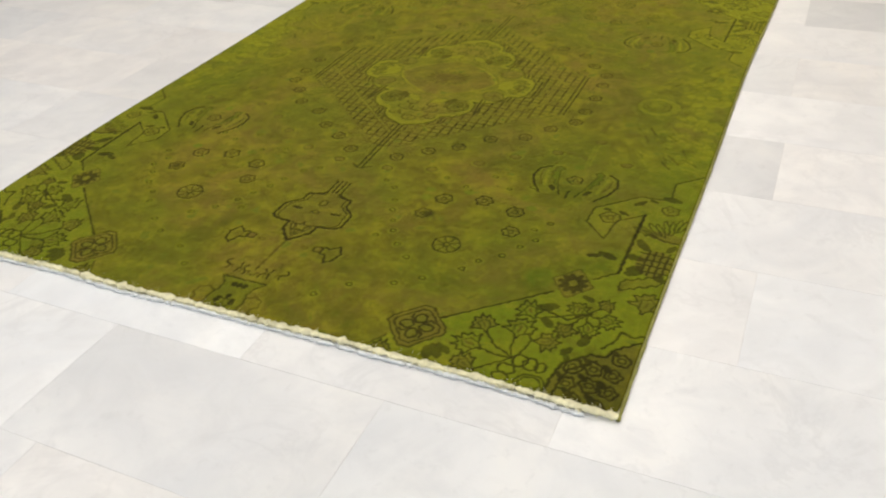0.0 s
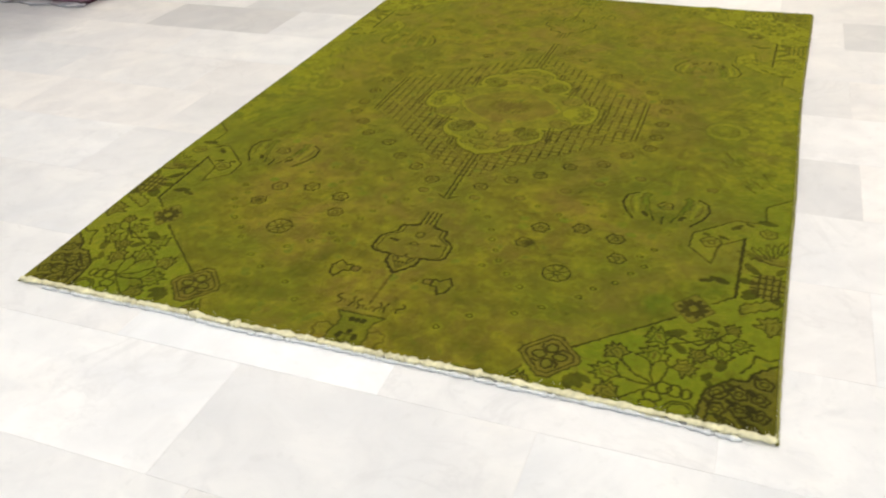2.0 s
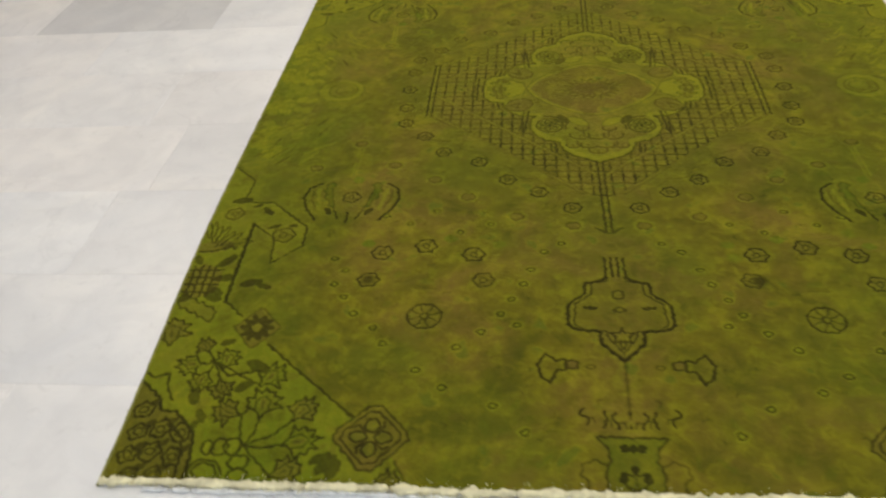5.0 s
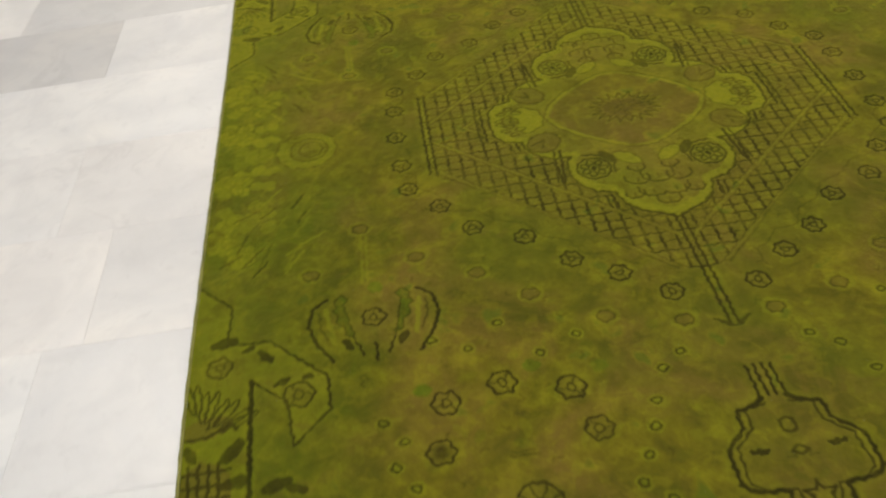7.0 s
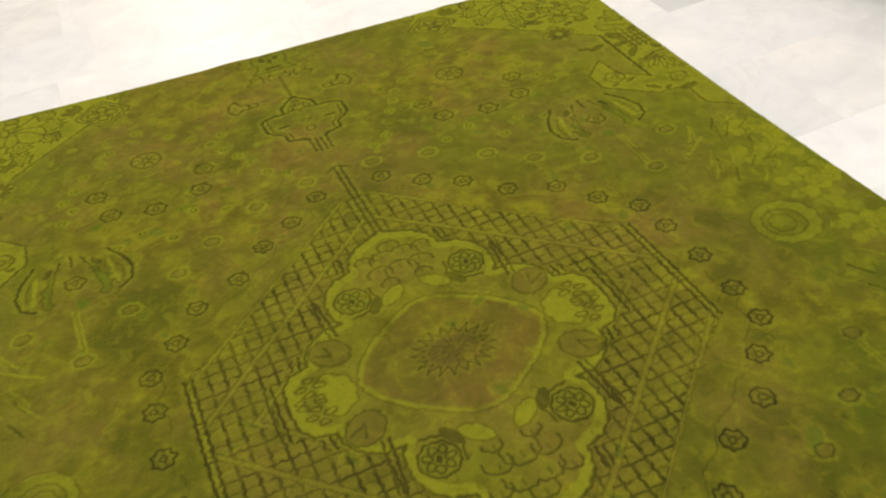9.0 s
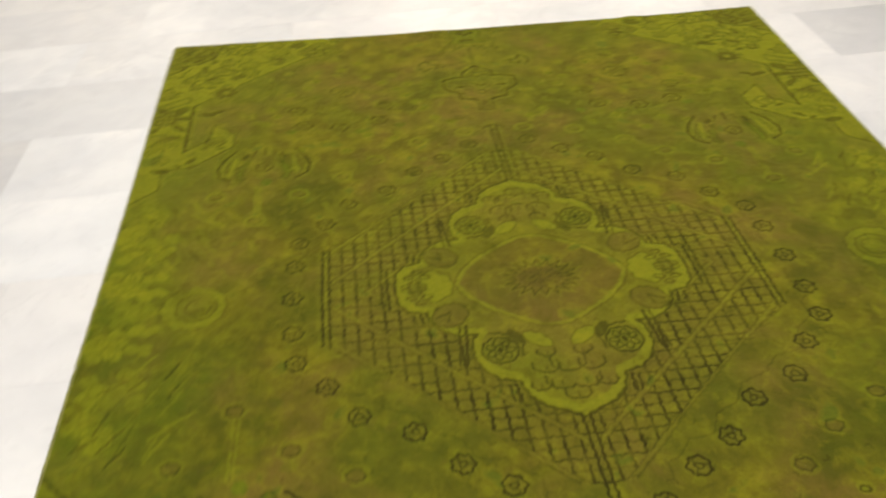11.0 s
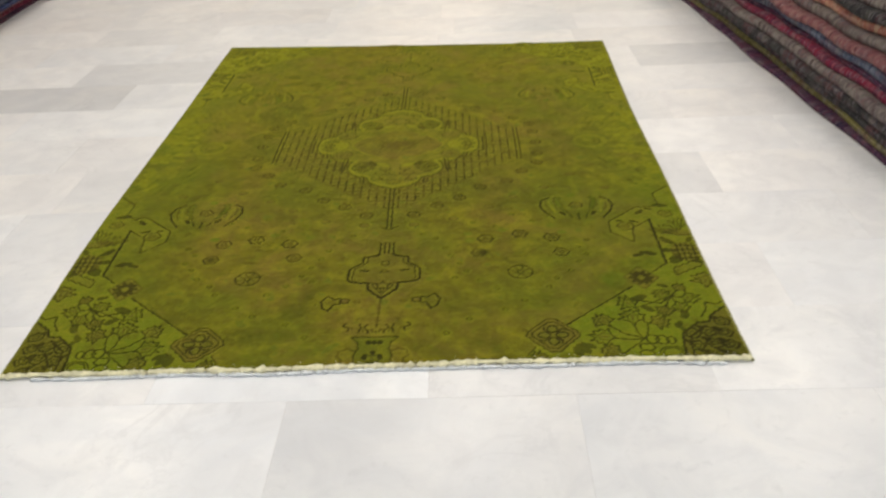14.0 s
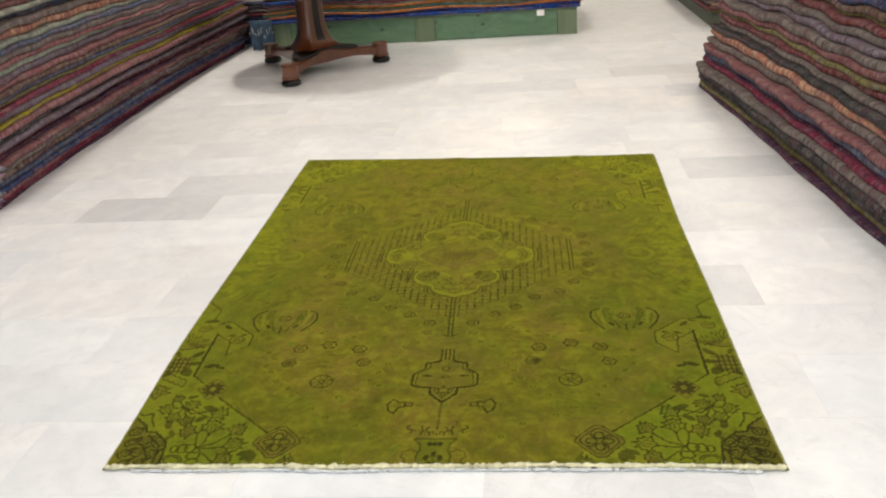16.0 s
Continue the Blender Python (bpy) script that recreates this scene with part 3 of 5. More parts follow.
    # pole and cartouche below it
    for off in (0.007,):
        w.stroke([(mx - off, 0.995), (mx - off, 0.705)], 0.006, 0.9)
    w.stroke([(mx - 0.005, 0.70), (mx - 0.03, 0.715)], 0.006, 0.7)
    w.stroke([(mx, 0.695), (mx - 0.012, 0.70)], 0.006, 0.7)
    for off in (0.007, 0.02):
        w.stroke([(mx - off, 0.61), (mx - off, 0.548)], 0.006, 0.92)
    cart = [(mx - 0.02, 0.545), (mx - 0.032, 0.535), (mx - 0.068, 0.524), (mx - 0.068, 0.494), (mx - 0.104, 0.460), (mx - 0.107, 0.402), (mx - 0.088, 0.386), (mx - 0.044, 0.383), (mx - 0.042, 0.350), (mx + 0.003, 0.300)]
    w.fill(cart + [(mx + 0.01, 0.3), (mx + 0.01, 0.55)], w.brown, 0.22)
    w.stroke(cart, 0.008, 1.0)
    w.stroke([(a + 0.014 if a < 0.93 else a, b + (0.016 if b < 0.36 else 0)) for a, b in cart[1:]], 0.0045, 0.85)
    w.stroke([(mx, 0.392), (mx - 0.007, 0.378), (mx - 0.024, 0.378), (mx - 0.012, 0.366), (mx - 0.017, 0.35), (mx - 0.004, 0.357), (mx - 0.003, 0.335)], 0.005, 0.85)
    w.fill(w.oval(0.89, 0.45, 0.016, 0.006), w.ink, 0.85)
    w.stroke(w.oval(mx, 0.49, 0.012, 0.014, n=10), 0.005, 0.8, closed=True)
    w.stroke([(mx, 0.455), (mx - 0.012, 0.445), (mx, 0.435)], 0.005, 0.7)
    w.stroke([(mx - 0.001, 0.30), (mx - 0.001, 0.165)], 0.005, 0.6)
    # vase and its crown
    for vx, vy, lean in ((0.872, 0.150, 0.014), (0.902, 0.142, -0.006), (0.927, 0.140, 0.010), (mx, 0.142, -0.004)):
        w.stroke([(vx, vy), (vx + 0.003, vy + 0.014), (vx - lean, vy + 0.022), (vx - lean * 0.4, vy + 0.036)], 0.0055, 0.95)
        w.stroke([(vx + 0.002, vy + 0.014), (vx + 0.012, vy + 0.016), (vx + 0.014, vy + 0.004)], 0.0042, 0.7)
    vase = [(0.886, 0.124), (0.906, 0.098), (0.910, 0.075), (0.900, 0.045), (0.905, 0.012), (0.912, 0.0), (mx + 0.01, 0.0), (mx + 0.01, 0.122)]
    w.fill(vase, w.green, 0.6)
    w.fill(vase, w.ink, 0.2)
    w.stroke(vase[:6], 0.0055, 0.75)
    w.stroke([(0.886, 0.124), (mx, 0.122)], 0.006, 0.8)
    w.stroke([(0.905, 0.062), (0.885, 0.075), (0.862, 0.066), (0.858, 0.042), (0.872, 0.03), (0.866, 0.012)], 0.005, 0.65)
    for vx, vy in ((0.935, 0.1), (mx, 0.055), (0.93, 0.04), (mx, 0.1)):
        w.fill(w.oval(vx, vy, 0.008, 0.01, n=8), w.ink, 0.9)
    w.tulip(mx, 0.03, 0.025, 90, None, 0.9)
    # pairs of small blossoms and dots in the field
    blossom = [(0.782, 0.292), (0.797, 0.322), (0.818, 0.303), (0.835, 0.305), (0.838, 0.28), (0.82, 0.278), (0.806, 0.247), (0.788, 0.262)]
    w.stroke(blossom, 0.0065, 0.9, closed=True)
    w.fill(w.oval(0.848, 0.293, 0.013, 0.012, n=8), w.brown, 0.9)
    w.stroke(w.oval(0.848, 0.293, 0.014, 0.012, n=8), 0.005, 0.85, closed=True)
    w.stroke(w.oval(0.884, 0.288, 0.008, 0.006, n=8), 0.004, 0.7, closed=True)
    wheel = w.oval(0.548, 0.42, 0.036, 0.036, n=22)
    w.stroke(wheel, 0.0055, 0.85, closed=True)
    w.stroke(w.oval(0.548, 0.42, 0.008, 0.008, n=8), 0.005, 0.8, closed=True)
    for i in range(8):
        a = i * math.pi / 4 + 0.3
        w.stroke([(0.548 + 0.01 * math.cos(a), 0.42 + 0.01 * math.sin(a)), (0.548 + 0.033 * math.cos(a), 0.42 + 0.033 * math.sin(a))], 0.0045, 0.7)
    w.stroke([(0.548, 0.38), (0.55, 0.35)], 0.006, 0.5, w.green)
    w.stroke([(0.52, 0.505), (0.565, 0.504)], 0.004, 0.6)
    w.stroke([(0.525, 0.512), (0.56, 0.512)], 0.004, 0.5)
    for cx, cy, r, v in ((0.436, 0.622, 0.023, 0.95), (0.534, 0.648, 0.023, 1.0), (0.643, 0.620, 0.023, 0.95), (0.667, 0.535, 0.022, 0.85)):
        w.rosette(cx, cy, r, v)
    w.rosette(0.415, 0.530, 0.022, 0.95)
    for cx, cy in ((0.369, 0.474), (0.342, 0.515), (0.444, 0.383), (0.706, 0.43), (0.667, 0.378), (0.728, 0.475), (0.398, 0.424), (0.753, 0.523), (0.545, 0.272), (0.36, 0.56), (0.61, 0.70), (0.49, 0.73), (0.74, 0.40), (0.33, 0.60), (0.47, 0.34), (0.62, 0.335), (0.77, 0.57), (0.80, 0.63), (0.68, 0.73), (0.55, 0.78), (0.43, 0.76), (0.84, 0.66), (0.60, 0.23), (0.70, 0.19), (0.76, 0.13)):
        w.fill(w.oval(cx, cy, 0.015, 0.014, n=9), w.yellow, 0.45)
        w.fill(w.oval(cx, cy, 0.006, 0.005, n=8), w.green, 0.8)
        w.stroke(w.oval(cx, cy, 0.008, 0.007, n=8), 0.0045, 0.85, closed=True)
    for cx, cy in ((0.40, 0.655), (0.70, 0.655), (0.59, 0.675)):
        w.fill(w.oval(cx, cy, 0.016, 0.013), w.green, 0.9)
    for cx, cy in ((0.872, 0.794), (0.795, 0.858), (0.718, 0.912), (0.645, 0.992), (0.548, 1.040), (0.492, 1.120), (0.432, 1.190), (0.424, 1.275), (0.420, my)):
        w.rosette(cx, cy, 0.020, 0.95, 7)
    for a, b in itertools.pairwise(((0.845, 0.835), (0.815, 0.885), (0.745, 0.92), (0.68, 0.985), (0.60, 1.05), (0.51, 1.10), (0.45, 1.19), (0.43, 1.25), (0.44, 1.34))):
        w.stroke([a, ((a[0] + b[0]) / 2 + 0.012, (a[1] + b[1]) / 2 + 0.012), b], 0.0035, 0.4)
    for cx, cy in ((0.623, 0.838), (0.536, 0.912), (0.426, 0.978), (0.322, 1.083), (0.219, 0.966), (0.87, 0.725), (0.74, 0.76)):
        w.fill(w.oval(cx, cy, 0.026, 0.023), w.yellow, 0.34)
        w.fill(w.oval(cx, cy, 0.016, 0.014), w.yellow, 0.1, put=True)
        w.fill(w.oval(cx, cy, 0.016, 0.014), w.brown, 0.5)
        w.stroke(w.oval(cx, cy, 0.017, 0.014, n=7), 0.004, 0.62, closed=True)
    # winged palmettes
    cx, cy = 0.333, 0.834
    for side in (-1, 1):
        w.stroke([(cx + side * 0.085, cy + 0.062), (cx + side * 0.112, cy + 0.04), (cx + side * 0.12, cy), (cx + side * 0.108, cy - 0.04), (cx + side * 0.078, cy - 0.09)], 0.0075, 0.92)
        w.stroke([(cx + side * 0.10, cy + 0.03), (cx + side * 0.098, cy - 0.01), (cx + side * 0.085, cy - 0.04)], 0.0045, 0.5)
        wing = [(0.044, 0.056), (0.058, 0.066), (0.072, 0.052), (0.066, 0.040), (0.075, 0.028), (0.064, 0.016), (0.068, 0.0), (0.054, -0.012), (0.052, -0.03), (0.036, -0.045), (0.044, -0.012), (0.050, 0.02), (0.056, 0.042)]
        wing = [(cx + side * a, cy + b) for a, b in wing]
        w.fill(wing, w.green, 0.85)
        w.fill(wing, w.ink, 0.25)
        w.stroke(wing, 0.0045, 0.6, closed=True)
        w.stroke([(cx + side * (0.088 - 0.002 * i), cy + 0.035 - 0.012 * i) for i in range(8)], 0.010, 0.6, w.yellow)
        w.stroke([(cx + side * 0.035, cy - 0.05), (cx + side * 0.022, cy - 0.085)], 0.005, 0.8)
        w.leaf(cx + side * 0.05, cy - 0.055, 0.03, 0.012, 60 * side)
    w.rosette(cx, cy + 0.002, 0.021, 0.85, 5)
    w.stroke([(cx, cy - 0.06), (cx, cy - 0.1)], 0.006, 0.85)
    w.fill(w.oval(cx + 0.008, cy + 0.078, 0.014, 0.016), w.green, 0.95)
    rng = np.random.default_rng(41)
    for i in range(46):
        px, py = rng.uniform(0.012, 0.135) * (1 if i % 3 else 0.6), rng.uniform(1.02, 1.38)
        q = w.oval(px, py, rng.uniform(0.012, 0.022), rng.uniform(0.016, 0.026), rng.uniform(0, 180), 11)
        w.fill(q, w.yellow, rng.uniform(0.3, 0.8))
        w.stroke(q, 0.0035, rng.uniform(0.1, 0.4), closed=True)
    for i in range(26):
        px, py, a = rng.uniform(0.02, 0.2), rng.uniform(0.98, 1.2), radians(rng.uniform(20, 70))
        ln = rng.uniform(0.03, 0.07)
        w.stroke([(px, py), (px + ln * math.cos(a), py + ln * math.sin(a))], 0.006, rng.uniform(0.3, 0.7), (w.yellow, w.ink)[i % 3 == 0])
    w.stroke([(0.322, 1.06), (0.318, 0.93)], 0.006, 0.6, w.yellow)
    w.stroke([(0.332, 1.06), (0.328, 0.93)], 0.006, 0.6, w.yellow)
    # bright ringed discs towards the long sides
    w.fill(w.oval(0.212, my, 0.068, 0.068, n=24, wave=0.05, lobes=12), w.yellow, 0.47)
    for layer, value in ((w.yellow, 0.15), (w.ink, 0.0)):
        w.fill(w.oval(0.218, my, 0.044, 0.044, n=20), layer, value, put=True)
    w.stroke(w.oval(0.218, my, 0.044, 0.044, n=20), 0.0045, 0.5, closed=True)
    w.stroke(w.oval(0.222, my, 0.026, 0.028, n=16), 0.0045, 0.45, closed=True)
    w.stroke(w.oval(0.212, my, 0.07, 0.07, n=24), 0.004, 0.3, closed=True)
    # corner spandrels: bright ground with blossoms
    bound = [(-0.01, 0.985), (0.069, 0.907), (0.064, 0.815), (0.142, 0.812), (0.244, 0.715), (0.246, 0.645), (0.184, 0.581), (0.174, 0.672), (0.112, 0.726), (0.112, 0.455), (0.16, 0.410)]
    lower = [(0.235, 0.331), (0.44, 0.152), (0.53, 0.06), (0.575, -0.01)]
    ground = bound + lower + [(-0.02, -0.02)]
    w.fill(ground, w.green, 0.72)
    w.fill(ground, w.yellow, 0.36)
    w.fill([(-0.01, 0.985), (0.069, 0.907), (0.064, 0.815), (0.142, 0.812), (0.244, 0.715), (0.246, 0.645), (0.184, 0.581), (0.174, 0.672), (0.112, 0.726), (0.112, 0.5), (-0.02, 0.5)], w.green, 0.25, put=True)
    w.stroke(bound, 0.0055, 0.8)
    w.stroke([(0.112, 0.726), (0.112, 0.455)], 0.009, 1.0)
    w.stroke(lower[:2], 0.006, 0.85)
    w.stroke(lower[2:], 0.005, 0.7)
    w.rosette(0.193, 0.684, 0.026, 0.85, 5)
    w.rosette(0.054, 0.766, 0.022, 0.7, 5)
    for px, py, ln, tn in ((0.135, 0.778, 0.04, -50), (0.165, 0.715, 0.03, 20), (0.21, 0.72, 0.022, 10), (0.155, 0.515, 0.05, 20), (0.185, 0.505, 0.035, -20), (0.105, 0.80, 0.025, 30)):
        w.leaf(px, py, ln, ln * 0.38, tn)
    # along the long side: palmette, lattice blossom, leaves
    for i in range(8):
        w.leaf(0.008 + 0.0125 * i, 0.702 - 0.009 * i + 0.008 * (i % 2), 0.066, 0.013, 108 - 12 * i, dark=False)
    w.fill(w.oval(0.04, 0.64, 0.045, 0.022, 10), w.brown, 0.55)
    w.leaf(0.06, 0.822, 0.05, 0.022, 10)
    w.palmette(0.02, 0.365, 0.042, 100, w.brown)
    for px, py, ln, tn in ((0.088, 0.592, 0.045, 55), (0.09, 0.53, 0.05, 10), (0.082, 0.487, 0.04, -40), (0.015, 0.592, 0.035, 120), (0.012, 0.462, 0.04, 20)):
        w.leaf(px, py, ln, ln * 0.42, tn)
    blade = [(0.098 - 0.011 * i, 0.405 + 0.0065 * i + (0.026 if i % 2 else 0.018)) for i in range(9)] + [(0.008 + 0.011 * i, 0.452 - 0.0065 * i - (0.014 if i % 2 else 0.006)) for i in range(9)]
    w.fill(blade, w.brown, 0.3)
    w.stroke(blade, 0.005, 0.85, closed=True)
    w.stroke([(0.0, 0.622), (0.04, 0.622), (0.078, 0.642), (0.09, 0.632)], 0.006, 0.8)
    for i in range(4):
        w.stroke([(0.016 + 0.016 * i, 0.468), (0.014 + 0.016 * i, 0.572)], 0.006, 0.85)
        w.stroke([(0.0, 0.484 + 0.024 * i), (0.08, 0.484 + 0.024 * i)], 0.006, 0.85)
    w.fill(w.oval(0.04, 0.52, 0.045, 0.055), w.brown, 0.6)
    w.leaf(0.078, 0.47, 0.05, 0.022, -35)
    w.leaf(0.082, 0.585, 0.05, 0.02, 45)
    # spray of blossoms in the corner, on stems from a scaly cup
    flowers = [(0.342, 0.170, 0.032, 62, w.brown), (0.352, 0.098, 0.036, 12, w.green), (0.262, 0.250, 0.034, 55, w.green), (0.260, 0.184, 0.037, 92, w.green), (0.192, 0.160, 0.031, 165, w.brown),
               (0.160, 0.291, 0.028, 80, w.green), (0.086, 0.272, 0.029, 190, w.green), (0.104, 0.325, 0.022, 125, w.brown), (0.120, 0.230, 0.027, -110, w.green), (0.168, 0.212, 0.027, -70, w.brown), (0.338, 0.036, 0.032, 25, w.brown)]
    node, cup = (0.130, 0.288), (0.245, 0.085)
    for k, (px, py, size, turn, layer) in enumerate(flowers):
        hx, hy = cup if k in (0, 1, 3, 10) else node
        foot = (px - 0.9 * size * math.cos(radians(turn)), py - 0.9 * size * math.sin(radians(turn)))
        if k != 4:
            w.stroke([(hx, hy), ((hx + foot[0]) / 2 + 0.006, (hy + foot[1]) / 2 - 0.006), foot], 0.0052, 0.9)
    w.stroke([(0.236, 0.098), (0.225, 0.15), (0.236, 0.172)], 0.005, 0.85)
    w.stroke([(0.235, 0.262), (0.172, 0.246), node], 0.006, 0.95)
    for px, py, size, turn, layer in flowers:
        w.palmette(px, py, size, turn, layer)
    for px, py, ln, tn in ((0.228, 0.272, 0.055, 150), (0.212, 0.222, 0.04, 40), (0.118, 0.192, 0.04, -70), (0.145, 0.148, 0.034, 120), (0.408, 0.050, 0.05, 50), (0.422, 0.040, 0.045, 75), (0.395, 0.062, 0.04, 25), (0.15, 0.335, 0.03, 20)):
        w.leaf(px, py, ln, ln * 0.46, tn)
    for px, py, rx, ry in ((0.246, 0.050, 0.019, 0.015), (0.226, 0.083, 0.016, 0.018), (0.202, 0.080, 0.016, 0.018), (0.251, 0.024, 0.018, 0.014), (0.180, 0.078, 0.012, 0.014)):
        q = w.oval(px, py, rx, ry, 0, 14)
        w.fill(q, w.yellow, 0.55)
        w.stroke(q, 0.0055, 0.95, closed=True)
    for k in (1.0, 0.72):
        w.stroke(w.oval(0.188, 0.028, 0.032 * k, 0.024 * k, -12, 18), 0.005, 0.9, closed=True)
    w.fill(w.oval(0.188, 0.028, 0.022, 0.016), w.green, 0.8)
    w.stroke([(0.27, 0.006), (0.21, 0.003), (0.165, 0.008)], 0.008, 0.8)
    w.stroke([(0.42, 0.02), (0.36, 0.008), (0.30, 0.012)], 0.005, 0.8)
    # brown corner lozenge with small round blossoms
    loz = [(-0.01, 0.236), (0.012, 0.222), (0.048, 0.192), (0.062, 0.160), (0.095, 0.156), (0.143, 0.110), (0.152, 0.06), (0.155, -0.01)]
    area_pts = loz + [(-0.01, -0.01)]
    for layer, value in ((w.green, 0.3), (w.yellow, 0.05), (w.brown, 0.5)):
        w.fill(area_pts, layer, value, put=True)
    w.fill(area_pts, w.ink, 0.1)
    w.stroke(loz, 0.0075, 1.0)
    w.stroke([(a - 0.018, b - 0.014) for a, b in loz[4:]], 0.006, 0.92)
    w.stroke([(-0.01, 0.262), (0.024, 0.238), (0.05, 0.25), (0.058, 0.214), (0.078, 0.182)], 0.006, 0.92)
    for px, py, r in ((0.118, 0.108, 0.021), (0.076, 0.116, 0.020), (0.118, 0.056, 0.020), (0.073, 0.066, 0.021), (0.034, 0.110, 0.019), (0.032, 0.060, 0.019), (0.028, 0.160, 0.02), (0.094, 0.018, 0.017), (0.048, 0.018, 0.017)):
        q = w.oval(px, py, r, r * 0.86, 900 * px, 16, 0.14, 5)
        w.fill(q, w.yellow, 0.25)
        w.stroke(q, 0.006, 0.95, closed=True)
        w.stroke(w.oval(px, py, r * 0.45, r * 0.4, 0, 9), 0.0045, 0.85, closed=True)
        w.leaf(px + r * 0.9, py + r * 0.9, 0.026, 0.011, 40)
    # diamonds that join the spandrel lines: one with a dark radial flower, one with four leaves
    cx, cy = 0.200, 0.378
    frame_pts = [(cx - 0.05, cy), (cx - 0.004, cy + 0.056), (cx + 0.004, cy + 0.056), (cx + 0.052, cy), (cx + 0.004, cy - 0.056), (cx - 0.004, cy - 0.056)]
    for layer, value in ((w.green, 0.25), (w.yellow, 0.1), (w.ink, 0.0), (w.brown, 0.55)):
        w.fill(frame_pts, layer, value, put=True)
    w.stroke(frame_pts, 0.0045, 0.55, closed=True)
    for i in range(10):
        a = i * math.pi / 5
        w.leaf(cx + 0.022 * math.cos(a), cy + 0.024 * math.sin(a), 0.028, 0.011, math.degrees(a))
    w.fill(w.oval(cx, cy, 0.032, 0.034, n=20, wave=0.15, lobes=10), w.ink, 0.55)
    w.fill(w.oval(cx, cy, 0.011, 0.011, n=10), w.ink, 0.0, put=True)
    w.fill(w.oval(cx, cy, 0.011, 0.011, n=10), w.yellow, 0.8)
    cx, cy = 0.480, 0.110
    for k in (1.0, 0.8):
        q = [(cx - 0.070 * k, cy - 0.006), (cx - 0.066 * k, cy + 0.012 * k), (cx - 0.012 * k, cy + 0.070 * k), (cx + 0.012 * k, cy + 0.070 * k), (cx + 0.066 * k, cy + 0.014 * k), (cx + 0.070 * k, cy - 0.004),
             (cx + 0.014 * k, cy - 0.071 * k), (cx - 0.012 * k, cy - 0.071 * k)]
        if k == 1.0:
            for layer, value in ((w.green, 0.0), (w.yellow, 0.12), (w.ink, 0.0), (w.brown, 0.5)):
                w.fill(q, layer, value, put=True)
        w.stroke(q, 0.0055, 0.78, closed=True)
    for i in range(4):
        a = math.pi / 2 * i
        q = w.oval(cx + 0.024 * math.cos(a), cy + 0.026 * math.sin(a), 0.016, 0.013, math.degrees(a), 12)
        w.fill(q, w.green, 0.8)
        w.stroke(q, 0.0055, 0.9, closed=True)
        b = a + math.pi / 4
        w.stroke([(cx + 0.014 * math.cos(b), cy + 0.016 * math.sin(b)), (cx + 0.034 * math.cos(b), cy + 0.036 * math.sin(b)), (cx + 0.04 * math.cos(b + 0.25), cy + 0.04 * math.sin(b + 0.25))], 0.006, 0.85)
    w.fill(w.oval(cx, cy, 0.009, 0.009, n=8), w.yellow, 0.9)
    w.palmette(0.525, 0.018, 0.026, 100, w.brown)
    # scattered faint foliage of the ground
    rng = np.random.default_rng(5)
    for _ in range(230):
        px, py = rng.uniform(0.1, 0.95), rng.uniform(0.05, 1.3)
        q = w.oval(px, py, rng.uniform(0.008, 0.022), rng.uniform(0.005, 0.012), rng.uniform(0, 180), 8)
        w.fill(q, (w.yellow, w.brown, w.green)[rng.integers(3)], 0.26)
    for _ in range(90):
        px, py = rng.uniform(0.28, 0.93), rng.uniform(0.08, 1.25)
        if px + 1.16 * py < 0.62:
            continue
        a, ln = rng.uniform(0, 6.3), rng.uniform(0.006, 0.014)
        w.stroke([(px, py), (px + ln * math.cos(a), py + ln * math.sin(a)), (px + 1.4 * ln * math.cos(a + 0.7), py + 1.4 * ln * math.sin(a + 0.7))], 0.0035, rng.uniform(0.2, 0.5))
    # the dye stayed paler beside the drawn lines
    soft = w.ink.copy()
    for axis in (0, 1):
        soft = sum(np.roll(soft, k, axis) for k in range(-5, 6)) / 11
    w.yellow = np.clip(w.yellow + np.clip(0.75 * soft, 0, 0.3), 0, 1)
    return w


